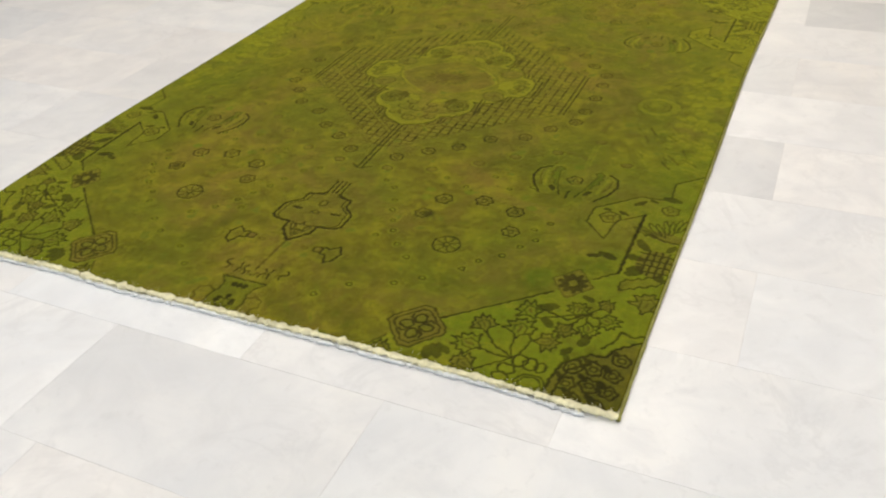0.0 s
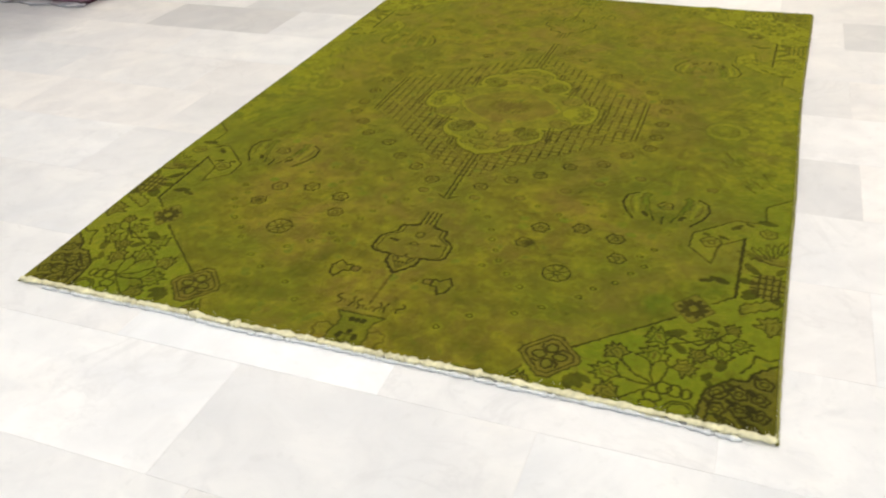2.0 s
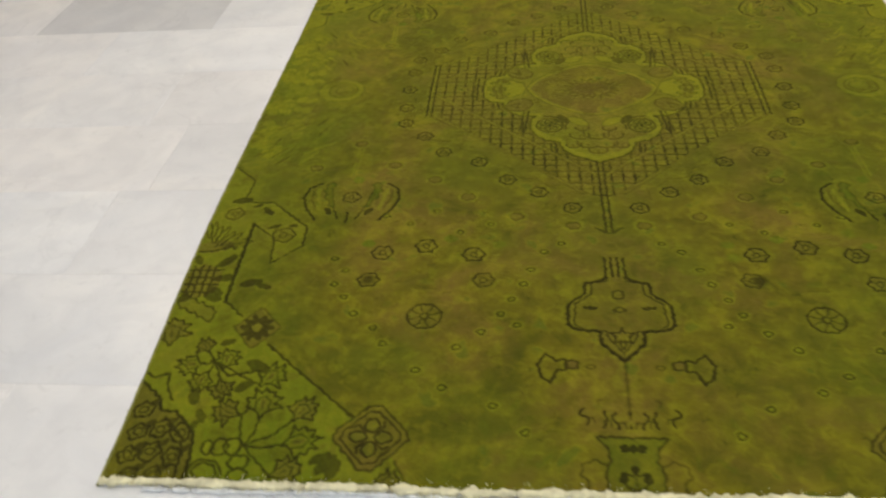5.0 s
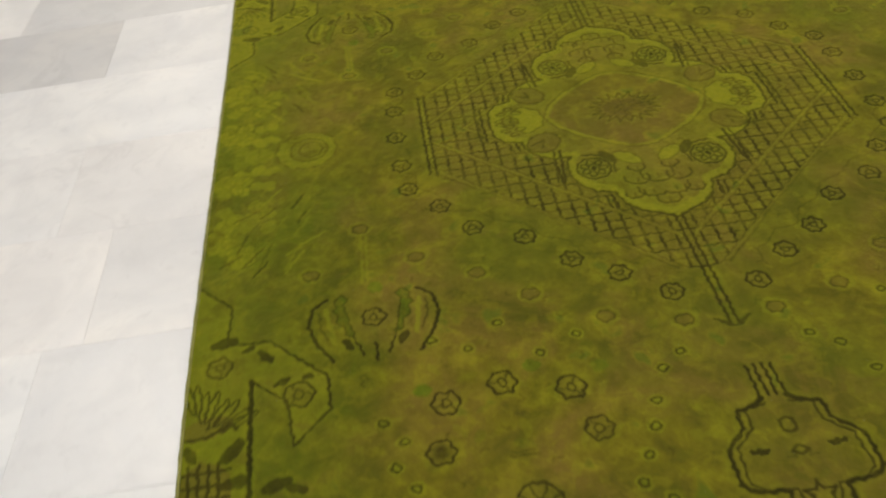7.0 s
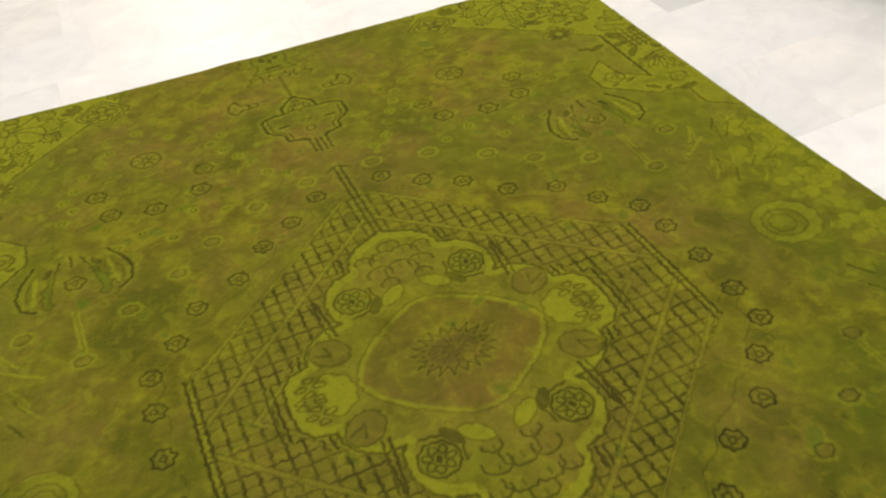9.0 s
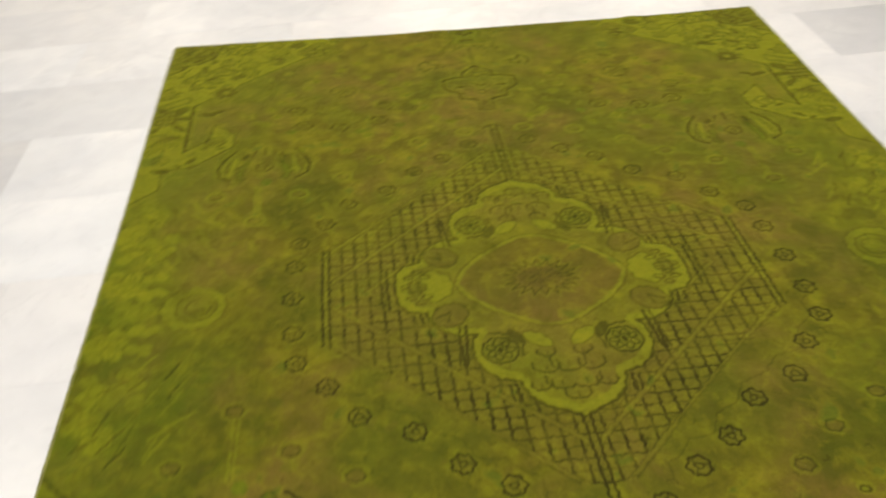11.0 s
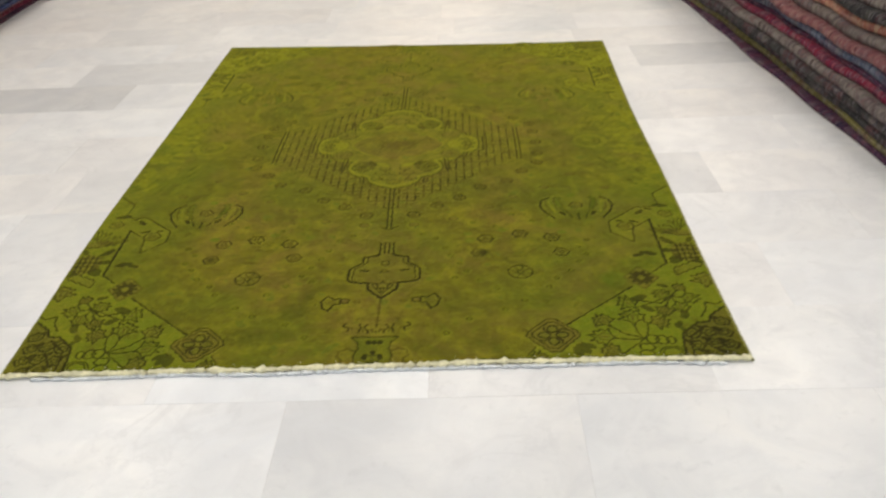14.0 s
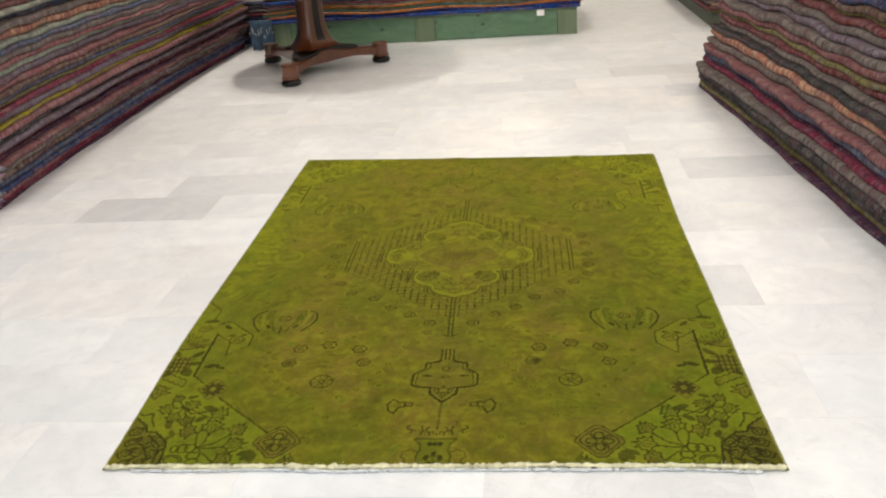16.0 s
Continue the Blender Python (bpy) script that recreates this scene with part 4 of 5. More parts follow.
def rug():
    t = thing("rug", "green overdyed vintage rug with medallion lying on marble floor", "rug")
    w = draw_quarter()

    def whole(q):
        half = np.concatenate([q, q[:, -2::-1]], 1)
        return np.concatenate([half, half[-2::-1]], 0)

    layers = [whole(q) for q in (w.ink, w.green, w.yellow, w.brown)]
    rows, cols = layers[0].shape
    xs, ys = np.linspace(0, RUG_W, cols), np.linspace(0, RUG_L, rows)
    gx, gy = np.meshgrid(xs, ys)
    px, py = rug_place(gx, np.maximum(gy, 0.012))
    z = RUG_Z + 0.0012 * np.sin(gx * 5.3 + 1) * np.sin(gy * 4.1) - 0.0012 * layers[0]
    z += 0.004 * np.exp(-((gx - 1.5) / 0.03) ** 2 - ((gy - RUG_L) / 0.1) ** 2) + 0.003 * np.exp(-((gx - 0.85) / 0.05) ** 2 - ((gy - RUG_L) / 0.08) ** 2)
    # one dot of each front group is knotted solid, and the dye pooled green beside them
    spot_at = lambda a, b, r: np.clip(1.6 - 1.5 * np.hypot(gx - a, gy - b) / r, 0, 1)
    for a, b in ((0.415, 0.53), (1.247, 0.535)):
        layers[0] = np.maximum(layers[0], 0.72 * spot_at(a, b, 0.021))
    for a, b, r in ((1.207, 0.61, 0.02), (0.70, 0.655, 0.015), (1.47, 0.70, 0.02), (0.40, 0.655, 0.016), (1.62, 0.37, 0.05)):
        layers[1] = np.maximum(layers[1], 0.9 * spot_at(a, b, r))
    # greener long sides and front corners, as the dye took
    side = np.clip(1 - np.minimum(gx, RUG_W - gx) / 0.42, 0, 1) ** 1.3
    patch = np.exp(-((gx - 0.30) / 0.12) ** 2 - ((gy - 0.05) / 0.12) ** 2) + 0.6 * np.exp(-((gx - 1.85) / 0.15) ** 2 - ((gy - 0.75) / 0.35) ** 2) + 0.5 * np.exp(-((gx - 1.6) / 0.2) ** 2 - ((gy - 0.2) / 0.3) ** 2)
    layers[1] = np.clip(np.maximum(layers[1], 0.62 * side) + 0.5 * patch, 0, 1)
    layers[2] = layers[2] * (1 - 0.5 * np.clip(patch, 0, 1))
    heart = np.exp(-((gx - 0.95) / 0.42) ** 2 - ((gy - 1.15) / 0.75) ** 2)
    layers[3] = np.clip(layers[3] + 0.20 * heart * (0.7 + 0.3 * np.sin(gx * 17 + 2 * np.sin(gy * 13))), 0, 1)
    layers[1] = layers[1] * (1 - 0.3 * heart)
    stain = sum(k * np.exp(-((gx - a) / c) ** 2 - ((gy - b) / d) ** 2) for a, b, c, d, k in (
        (0.30, 1.10, 0.17, 0.26, 1.0), (1.62, 0.85, 0.20, 0.36, 1.0), (0.22, 0.78, 0.16, 0.22, 1.0), (1.55, 1.75, 0.2, 0.25, 0.7), (0.3, 2.1, 0.2, 0.2, 0.5),
        (1.15, 0.25, 0.15, 0.1, 0.6), (0.62, 0.2, 0.12, 0.1, 0.6), (1.45, 0.3, 0.14, 0.16, 0.7), (1.25, 0.98, 0.2, 0.12, 0.6), (1.7, 1.3, 0.14, 0.2, 0.6), (0.72, 0.98, 0.2, 0.1, 0.5)))
    ripple = 0.5 + 0.3 * np.sin(gx * 19 + 3 * np.sin(gy * 11)) + 0.3 * np.sin(gy * 23 + 4 * np.sin(gx * 9 + 1))
    stain = stain * np.clip(ripple + 0.25, 0, 1.3)
    layers[1] = np.clip(layers[1] + 0.25 * stain, 0, 1)
    layers[0] = np.clip(layers[0] + 0.19 * stain * (0.75 + 0.25 * np.sin(gx * 31 + 3 * np.sin(gy * 23))), 0, 1)
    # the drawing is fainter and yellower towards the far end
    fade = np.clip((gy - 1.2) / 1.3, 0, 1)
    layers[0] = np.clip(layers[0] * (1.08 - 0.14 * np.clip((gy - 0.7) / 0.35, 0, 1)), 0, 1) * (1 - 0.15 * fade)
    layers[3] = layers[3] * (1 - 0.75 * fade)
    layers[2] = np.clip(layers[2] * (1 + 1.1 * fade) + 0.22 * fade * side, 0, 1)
    dark = np.exp(-((gx - 1.86) / 0.10) ** 2 - ((gy - 0.02) / 0.14) ** 2)
    layers[0] = np.clip(layers[0] + 0.35 * dark, 0, 1)
    # the edge turns down to the floor
    z[0], z[-1], z[:, 0], z[:, -1] = (0.002,) * 4
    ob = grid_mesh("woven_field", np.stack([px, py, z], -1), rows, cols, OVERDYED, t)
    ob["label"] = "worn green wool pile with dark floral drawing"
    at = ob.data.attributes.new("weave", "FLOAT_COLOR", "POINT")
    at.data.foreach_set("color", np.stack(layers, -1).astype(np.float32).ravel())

    def band(name, along, material, radius, sink, rough, label):
        """A rounded, uneven band along one edge of the rug."""
        n = len(along)
        rng = np.random.default_rng(len(name))
        d = np.gradient(along, axis=0)
        d /= np.linalg.norm(d, axis=1, keepdims=True)
        normal = np.stack([d[:, 1], -d[:, 0]], 1)
        fuzz = 1 + rough * (np.convolve(rng.standard_normal(n + 4), np.ones(5) / 3, "valid"))
        verts = np.zeros((n, 8, 3))
        for k in range(8):
            a = 2 * math.pi * k / 8
            r = radius * fuzz * (1 + 0.12 * rng.standard_normal(n) * (rough > 0.1))
            verts[:, k, :2] = along + normal * (r * math.cos(a))[:, None]
            verts[:, k, 2] = sink + np.maximum(-sink + 0.0006, radius * 0.62 * fuzz * math.sin(a))
        b = grid_mesh(name, verts, n, 8, material, t, close=True)
        b["label"] = label
        return b

    u = np.linspace(-0.002, RUG_W + 0.002, 900)
    for y, off, nm, mat, r, rough, label in ((0.0, 0.008, "end_strip", CREAM, 0.0078, 0.36, "frayed cream cotton end strip"), (RUG_L, 0.001, "end_strip", BINDING, 0.005, 0.15, "olive end binding")):
        ax, ay = rug_place(u, np.full_like(u, y))
        band(nm, np.stack([ax, ay + off], 1), mat, r, 0.0085 if y == 0 else 0.0065, rough, label)
    # weft threads, widened to stand for the strip's bluish shadow on the floor
    ax, ay = rug_place(u[40:-30], np.zeros(len(u) - 70))
    band("weft_thread", np.stack([ax, ay - 0.0035 - 0.002 * np.sin(u[40:-30] * 11)], 1), BLUE_THREAD_SHADE, 0.0055, 0.004, 0.4, "pale blue weft threads and painted shadow under the end strip")
    v = np.linspace(0, RUG_L, 700)
    for x, off in ((0.0, -0.003), (RUG_W, 0.003)):
        ax, ay = rug_place(np.full_like(v, x), v)
        band("side_binding", np.stack([ax + off, ay], 1), BINDING, 0.0036, 0.005, 0.14, "overcast olive side binding")
    # loose tufts along the frayed end
    bm = bmesh.new()
    rng = np.random.default_rng(3)
    for i in range(2600):
        x = rng.uniform(0, RUG_W)
        ax, ay = rug_place(x, 0.0)
        base = Vector((float(ax), float(ay) + rng.uniform(0.0, 0.018), 0.009))
        tip = base + Vector((rng.normal(0, 0.004), rng.choice((-1, 1), p=(0.6, 0.4)) * rng.uniform(0.005, 0.014) + 0.001, rng.uniform(-0.003, 0.005)))
        side = Vector((0.0012, 0, 0))
        a, b, c, d = (bm.verts.new(p) for p in (base - side, base + side, base + Vector((0, 0, 0.002)), tip))
        for f in ((a, b, d), (b, c, d), (c, a, d)):
            bm.faces.new(f)
    part("fringe", bm, CREAM, t, "short frayed cotton tufts")["kind"] = "stuff"
    return t


rug()


# ---- stacks of folded carpets ----
PALETTES = {
    "charcoal grey": ((0.036, 0.036, 0.036), (0.058, 0.056, 0.052), (0.020, 0.019, 0.022)),
    "dark purple": ((0.050, 0.022, 0.045), (0.085, 0.026, 0.05), (0.028, 0.022, 0.045)),
    "brick red": ((0.13, 0.030, 0.036), (0.19, 0.085, 0.075), (0.05, 0.02, 0.025)),
    "salmon pink": ((0.33, 0.13, 0.095), (0.45, 0.31, 0.21), (0.17, 0.06, 0.05)),
    "slate blue": ((0.060, 0.078, 0.125), (0.12, 0.135, 0.18), (0.035, 0.04, 0.07)),
    "grey lavender": ((0.135, 0.108, 0.140), (0.20, 0.165, 0.19), (0.075, 0.05, 0.075)),
    "warm grey": ((0.125, 0.105, 0.10), (0.20, 0.175, 0.155), (0.07, 0.05, 0.05)),
    "muted olive": ((0.14, 0.125, 0.045), (0.19, 0.165, 0.075), (0.075, 0.065, 0.03)),
    "mustard yellow": ((0.30, 0.245, 0.020), (0.24, 0.20, 0.03), (0.15, 0.11, 0.02)),
    "crimson": ((0.165, 0.018, 0.040), (0.10, 0.022, 0.05), (0.24, 0.06, 0.08)),
    "pale sage": ((0.215, 0.24, 0.195), (0.28, 0.285, 0.235), (0.13, 0.145, 0.13)),
    "mottled brown": ((0.095, 0.052, 0.042), (0.20, 0.15, 0.11), (0.045, 0.026, 0.026)),
    "denim blue": ((0.030, 0.045, 0.115), (0.06, 0.08, 0.16), (0.015, 0.02, 0.05)),
    "dusty rose": ((0.19, 0.075, 0.082), (0.25, 0.14, 0.13), (0.10, 0.035, 0.045)),
    "royal blue": ((0.015, 0.045, 0.22), (0.03, 0.08, 0.28), (0.01, 0.02, 0.10)),
    "teal green": ((0.03, 0.12, 0.12), (0.08, 0.20, 0.18), (0.015, 0.05, 0.06)),
    "burnt orange": ((0.33, 0.11, 0.03), (0.42, 0.20, 0.06), (0.18, 0.05, 0.02)),
}
CARPET_MATS = {k: woven(k.replace(" ", "_") + "_wool", *(tuple(1.22 * c for c in q) for q in v)) for k, v in PALETTES.items()}


# carpet-end wools, made pale and bluish to carry the window's daylight
DAYLIT_ENDS = [woven(f"pale_{k}_wool", a, b, c) for k, a, b, c in (("blue", (0.44, 0.49, 0.62), (0.55, 0.59, 0.68), (0.26, 0.30, 0.42)), ("lilac", (0.48, 0.38, 0.52), (0.58, 0.48, 0.60), (0.30, 0.22, 0.36)),
                                                                     ("pink", (0.46, 0.25, 0.36), (0.52, 0.36, 0.42), (0.30, 0.14, 0.22)), ("grey", (0.52, 0.53, 0.57), (0.62, 0.62, 0.65), (0.30, 0.31, 0.36)))]
DAYLIT_YELLOW = woven("pale_yellow_wool", (0.50, 0.48, 0.22), (0.55, 0.53, 0.32), (0.30, 0.28, 0.10))


def face_line(points, y):
    """The x of a stack's long face at y, from a few (y, x) pairs."""
    ys, xs = zip(*points)
    return np.interp(y, ys, xs)


def stack(colours, y0, y1, face, depth, sense, seed, group, thick, lean, fringe_end=None, base=0.0, bulge=0.025, wavy=1.0):
    """Folded carpets one on another; sense +1: the body lies towards +x of the face."""
    rng = np.random.default_rng(seed)
    n = 90
    ys = np.linspace(y0, y1, n)
    low = np.full(n, base + 0.001)
    sag = 0.0
    for i, colour in enumerate(colours):
        th = thick * rng.uniform(0.78, 1.25) * THICKNESS.get(colour, 1.0)
        ph = rng.uniform(0, 6.3, 5)
        top = low + th * (1 + wavy * (0.10 * np.sin(ys * 2.1 + ph[0]) + 0.08 * np.sin(ys * 4.7 + ph[1])) + 0.04 * np.sin(ys * 13 + ph[2]))
        off = rng.normal(0, bulge * 0.6) + 0.010 * np.sin(ys * 1.7 + ph[3]) + 0.005 * np.sin(ys * 9 + ph[4])
        fx = face_line(face, ys) - sense * off + sense * lean(low)
        y_in = rng.uniform(-0.035, 0.035)
        k = 9
        verts = np.zeros((n, k + 3, 3))
        for j in range(k):
            a = -math.pi / 2 + math.pi * j / (k - 1)
            nose = 0.5 * th * (math.cos(a) ** 0.7 if j not in (0, k - 1) else 0)
            verts[:, j, 0] = fx + sense * (0.5 * th - nose)
            verts[:, j, 2] = (low + top) / 2 + (top - low) / 2 * math.sin(a) * 0.985
        for j, (dx, z) in enumerate(((depth, top), (depth, (low + top) / 2), (depth, low))):
            verts[:, k + j, 0] = face_line(face, ys) + sense * dx
            verts[:, k + j, 2] = z
        verts[:, :, 1] = ys[:, None] + y_in
        # rounded ends
        for e, s in ((0, 1), (1, 1), (-1, -1), (-2, -1)):
            mid = (low[e] + top[e]) / 2
            f = 0.55 if e in (0, -1) else 0.9
            verts[e, :, 2] = mid + (verts[e, :, 2] - mid) * f
            verts[e, :k, 0] += sense * (0.02 if e in (0, -1) else 0.004)
        if sense > 0:
            verts = verts[:, ::-1]
        t = thing("folded_carpet", f"{colour} folded wool carpet in a tall stack", "carpet", group)
        body = grid_mesh("body", verts, n, k + 3, CARPET_MATS[colour], t, close=True)
        bm = bmesh.new()
        bm.from_mesh(body.data)
        ends = [e for e in bm.edges if e.is_boundary]
        bmesh.ops.holes_fill(bm, edges=ends, sides=0)
        bmesh.ops.recalc_face_normals(bm, faces=bm.faces)
        bm.to_mesh(body.data)
        bm.free()
        body.data.shade_smooth()
        if fringe_end is not None:
            # turned-back carpet end, folded in two; its pale tints paint in cool daylight
            m, turns = 26, 13
            ends = np.zeros((m, turns, 3))
            xs = float(fx[0]) + sense * np.linspace(-0.014, depth * 0.9, m)
            h = float(top[0] - low[0])
            reach = rng.uniform(0.034, 0.062)
            for j in range(turns):
                a = 2 * math.pi * j / turns
                pinch = 1 - 0.45 * abs(math.cos(a)) ** 6
                ends[:, j, 0] = xs + 0.004 * np.sin(5 * a + xs * 40)
                ends[:, j, 1] = y0 + y_in + 0.004 - reach * math.cos(a) * pinch + 0.012 * np.sin(xs * 23 + ph[2]) + 0.006 * np.sin(xs * 61 + 2 * a + ph[3])
                ends[:, j, 2] = float(low[0]) + h * (0.5 + 0.47 * math.sin(a)) + 0.004 * np.sin(xs * 31 + ph[1]) * math.cos(a)
            for e, f in ((0, 0.45), (1, 0.8)):
                ends[e, :, 1] = y0 + y_in + 0.004 + (ends[e, :, 1] - y0 - y_in - 0.004) * f
                ends[e, :, 2] = float(low[0]) + h * 0.5 + (ends[e, :, 2] - float(low[0]) - h * 0.5) * f
            pale = DAYLIT_ENDS[rng.integers(len(DAYLIT_ENDS))] if colour != "mustard yellow" else DAYLIT_YELLOW
            fold = grid_mesh("end_fold", ends, m, turns, pale, t, close=True)
            fold["label"] = "folded carpet end, pale with painted daylight"
            bm = bmesh.new()
            for q in range(46):
                x = float(fx[0]) + sense * (0.02 + (depth * 0.8) * (q + rng.uniform(-0.4, 0.4)) / 46)
                z0, ya = float(low[0]) + h * 0.55, y0 + y_in - 0.016
                pts = [Vector((x, ya, z0)), Vector((x + rng.normal(0, 0.005), ya - 0.012, z0 + 0.002)), Vector((x + rng.normal(0, 0.01), ya - 0.014, z0 - h * 0.8))]
                for a, b in zip(pts, pts[1:]):
                    ring = [bm.verts.new(p + Vector((d, 0, e))) for p in (a, b) for d, e in ((-0.0025, 0), (0.0025, 0), (0, 0.003))]
                    for f in ((0, 1, 4, 3), (1, 2, 5, 4), (2, 0, 3, 5)):
                        bm.faces.new([ring[g] for g in f])
            if i % 4 == 2 and i > 15:
                part("fringe", bm, FRINGE, t, "grey knotted cotton fringe")["kind"] = "stuff"
            else:
                bm.free()
        low = top
    return low


LEFT_COLOURS = ["dark purple", "crimson", "dusty rose", "denim blue", "slate blue", "dark purple", "mottled brown", "warm grey", "dusty rose", "dark purple", "brick red", "grey lavender", "charcoal grey",
                "dusty rose", "mustard yellow", "grey lavender", "crimson", "muted olive", "slate blue", "mottled brown", "dusty rose", "grey lavender", "pale sage", "dusty rose", "warm grey", "slate blue",
                "pale sage", "salmon pink", "warm grey", "slate blue", "pale sage", "dusty rose", "pale sage", "warm grey"]
RIGHT_COLOURS = ["dark purple", "muted olive", "charcoal grey", "charcoal grey", "warm grey", "crimson", "dark purple", "slate blue", "dusty rose", "warm grey", "salmon pink", "charcoal grey", "warm grey",
                 "brick red", "muted olive", "dusty rose", "warm grey", "grey lavender", "warm grey", "brick red", "muted olive", "mottled brown", "denim blue", "salmon pink", "charcoal grey", "brick red",
                 "grey lavender", "warm grey", "dark purple"]
THICKNESS = {"mustard yellow": 0.55, "muted olive": 0.65, "pale sage": 0.8, "dark purple": 0.5, "crimson": 0.75, "charcoal grey": 1.0, "salmon pink": 1.15, "grey lavender": 1.1}
LEFT_FACE = [(2.126, -1.667), (3.139, -1.761), (4.46, -1.818), (5.68, -1.813), (7.1, -1.773)]
RIGHT_FACE = [(0.2, 2.77), (1.225, 2.713), (2.03, 2.665), (3.14, 2.594), (4.40, 2.478)]
stack(LEFT_COLOURS, 2.186, 7.05, LEFT_FACE, 1.3, -1, 11, "tall stack of long carpets", 0.035, lambda z: -0.09 * np.minimum(z / 0.4, 1), fringe_end=True, wavy=0.3)
stack(RIGHT_COLOURS, 0.3, 4.35, RIGHT_FACE, 1.4, 1, 23, "stack of grey and red carpets", 0.040, lambda z: 0.30 * np.maximum(z - 0.12, 0) ** 1.1, wavy=0.7)

stack(["denim blue", "charcoal grey", "dark purple", "slate blue", "mottled brown", "charcoal grey", "grey lavender", "denim blue", "brick red", "warm grey", "charcoal grey", "slate blue"], 7.22, 9.3,
      [(7.1, -1.48), (9.4, -1.52)], 1.2, -1, 31, "low stack behind the long carpets", 0.038, lambda z: 0.0 * z, wavy=0.4)


# ---- round pedestal table ----
def table():
    t = thing("pedestal_table", "polished mahogany round table on a three-footed pedestal", "table")
    cx, cy = -0.682, 5.657
    part("tabletop", lathe([(0.74, 0.715), (0.77, 0.725), (0.785, 0.74), (0.78, 0.755), (0.765, 0.76)], cx, cy, 64), MAHOGANY, t)
    feet = ((-0.743, 5.017), (-0.101, 5.859), (-1.207, 6.107))
    profile = [(0.062, 0.0), (0.08, 0.010), (0.084, 0.034), (0.07, 0.052), (0.058, 0.056)]
    cap = [(0.06, 0.056), (0.076, 0.062), (0.076, 0.078), (0.066, 0.083), (0.069, 0.162), (0.076, 0.168), (0.072, 0.18), (0.045, 0.185)]
    for fx, fy in feet:
        f = part("foot", lathe(profile, fx, fy), EBONY, t, "black bun foot", smooth=True)
        part("foot_cap", lathe(cap, fx, fy), MAHOGANY, f, "turned mahogany block above the foot")
        d = Vector((fx - cx, fy - cy, 0))
        far = d.length
        d.normalize()
        side = Vector((-d.y, d.x, 0))
        sections = []
        for k in range(9):
            s = k / 8
            p = Vector((cx, cy, 0)) + d * (0.08 + (far - 0.12) * s)
            wide = 0.115 * (1 - s) ** 1.6 + 0.042
            lo = 0.075 + 0.02 * math.sin(math.pi * s)
            hi = 0.155 + 0.055 * (1 - s) ** 2
            sections.append([p + side * a + Vector((0, 0, z)) for a, z in ((-wide, lo), (wide, lo), (wide, hi - 0.012), (wide - 0.012, hi), (-wide + 0.012, hi), (-wide, hi - 0.012))])
        part("arm", sweep(None, sections), MAHOGANY, t)
    plate = bmesh.new()
    arms = [math.atan2(fy - cy, fx - cx) for fx, fy in feet]
    lows, highs, count = [], [], 60
    for i in range(count):
        a = 2 * math.pi * i / count
        near = min(abs((a - b + math.pi) % (2 * math.pi) - math.pi) for b in arms)
        reach = 0.19 + 0.23 * max(0.0, math.cos(1.5 * near)) ** 5
        top = 0.155 + 0.055 * (1 - min(1, max(0, (reach - 0.08) / 0.51))) ** 2
        lows.append(plate.verts.new((cx + reach * math.cos(a), cy + reach * math.sin(a), top + 0.001)))
        highs.append(plate.verts.new((cx + reach * 0.96 * math.cos(a), cy + reach * 0.96 * math.sin(a), top + 0.022)))
    crown, under = plate.verts.new((cx, cy, 0.225)), plate.verts.new((cx, cy, 0.206))
    for i in range(count):
        j = (i + 1) % count
        plate.faces.new((lows[i], lows[j], highs[j], highs[i]))
        plate.faces.new((highs[i], highs[j], crown))
        plate.faces.new((lows[j], lows[i], under))
    part("base_plate", plate, EBONY, t, "black lacquered base plate")
    # three-sided tapering column with black panels
    width_at = lambda z: 0.128 + 0.115 * math.exp(-(z - 0.215) / 0.075) + 0.04 * max(0, (z - 0.6) / 0.115) ** 2
    sections = []
    start = arms[0]
    for k in range(15):
        z = 0.212 + 0.503 * (k / 14) ** 1.4
        pts = []
        for i in range(3):
            a = start + 2 * math.pi * i / 3
            for da in (-0.3, -0.12, 0.12, 0.3):
                pts.append(Vector((cx + width_at(z) * math.cos(a + da), cy + width_at(z) * math.sin(a + da), z)))
        sections.append(pts)
    part("column", sweep(None, sections), MAHOGANY, t)
    for i in range(3):
        a = start + 2 * math.pi * (i + 0.5) / 3
        d, side = Vector((math.cos(a), math.sin(a), 0)), Vector((-math.sin(a), math.cos(a), 0))
        bm = bmesh.new()
        rows = []
        for z in (0.275, 0.30, 0.33, 0.38, 0.44, 0.52, 0.60, 0.66, 0.70):
            out = width_at(z) * math.cos(math.pi / 3 - 0.3)
            wide = width_at(z) * math.sin(math.pi / 3 - 0.3) * 0.38
            c = Vector((cx, cy, z))
            rows.append([bm.verts.new(c + d * (out + e) + side * s) for s, e in ((-wide, -0.01), (-wide, 0.004), (wide, 0.004), (wide, -0.01))])
        for p, q in zip(rows, rows[1:]):
            for k in range(3):
                bm.faces.new((p[k], p[k + 1], q[k + 1], q[k]))
        bm.faces.new(rows[0][::-1])
        bm.faces.new(rows[-1])
        bmesh.ops.recalc_face_normals(bm, faces=bm.faces)
        part("panel", bm, EBONY, t, "black inlaid panel")
    return t


table()


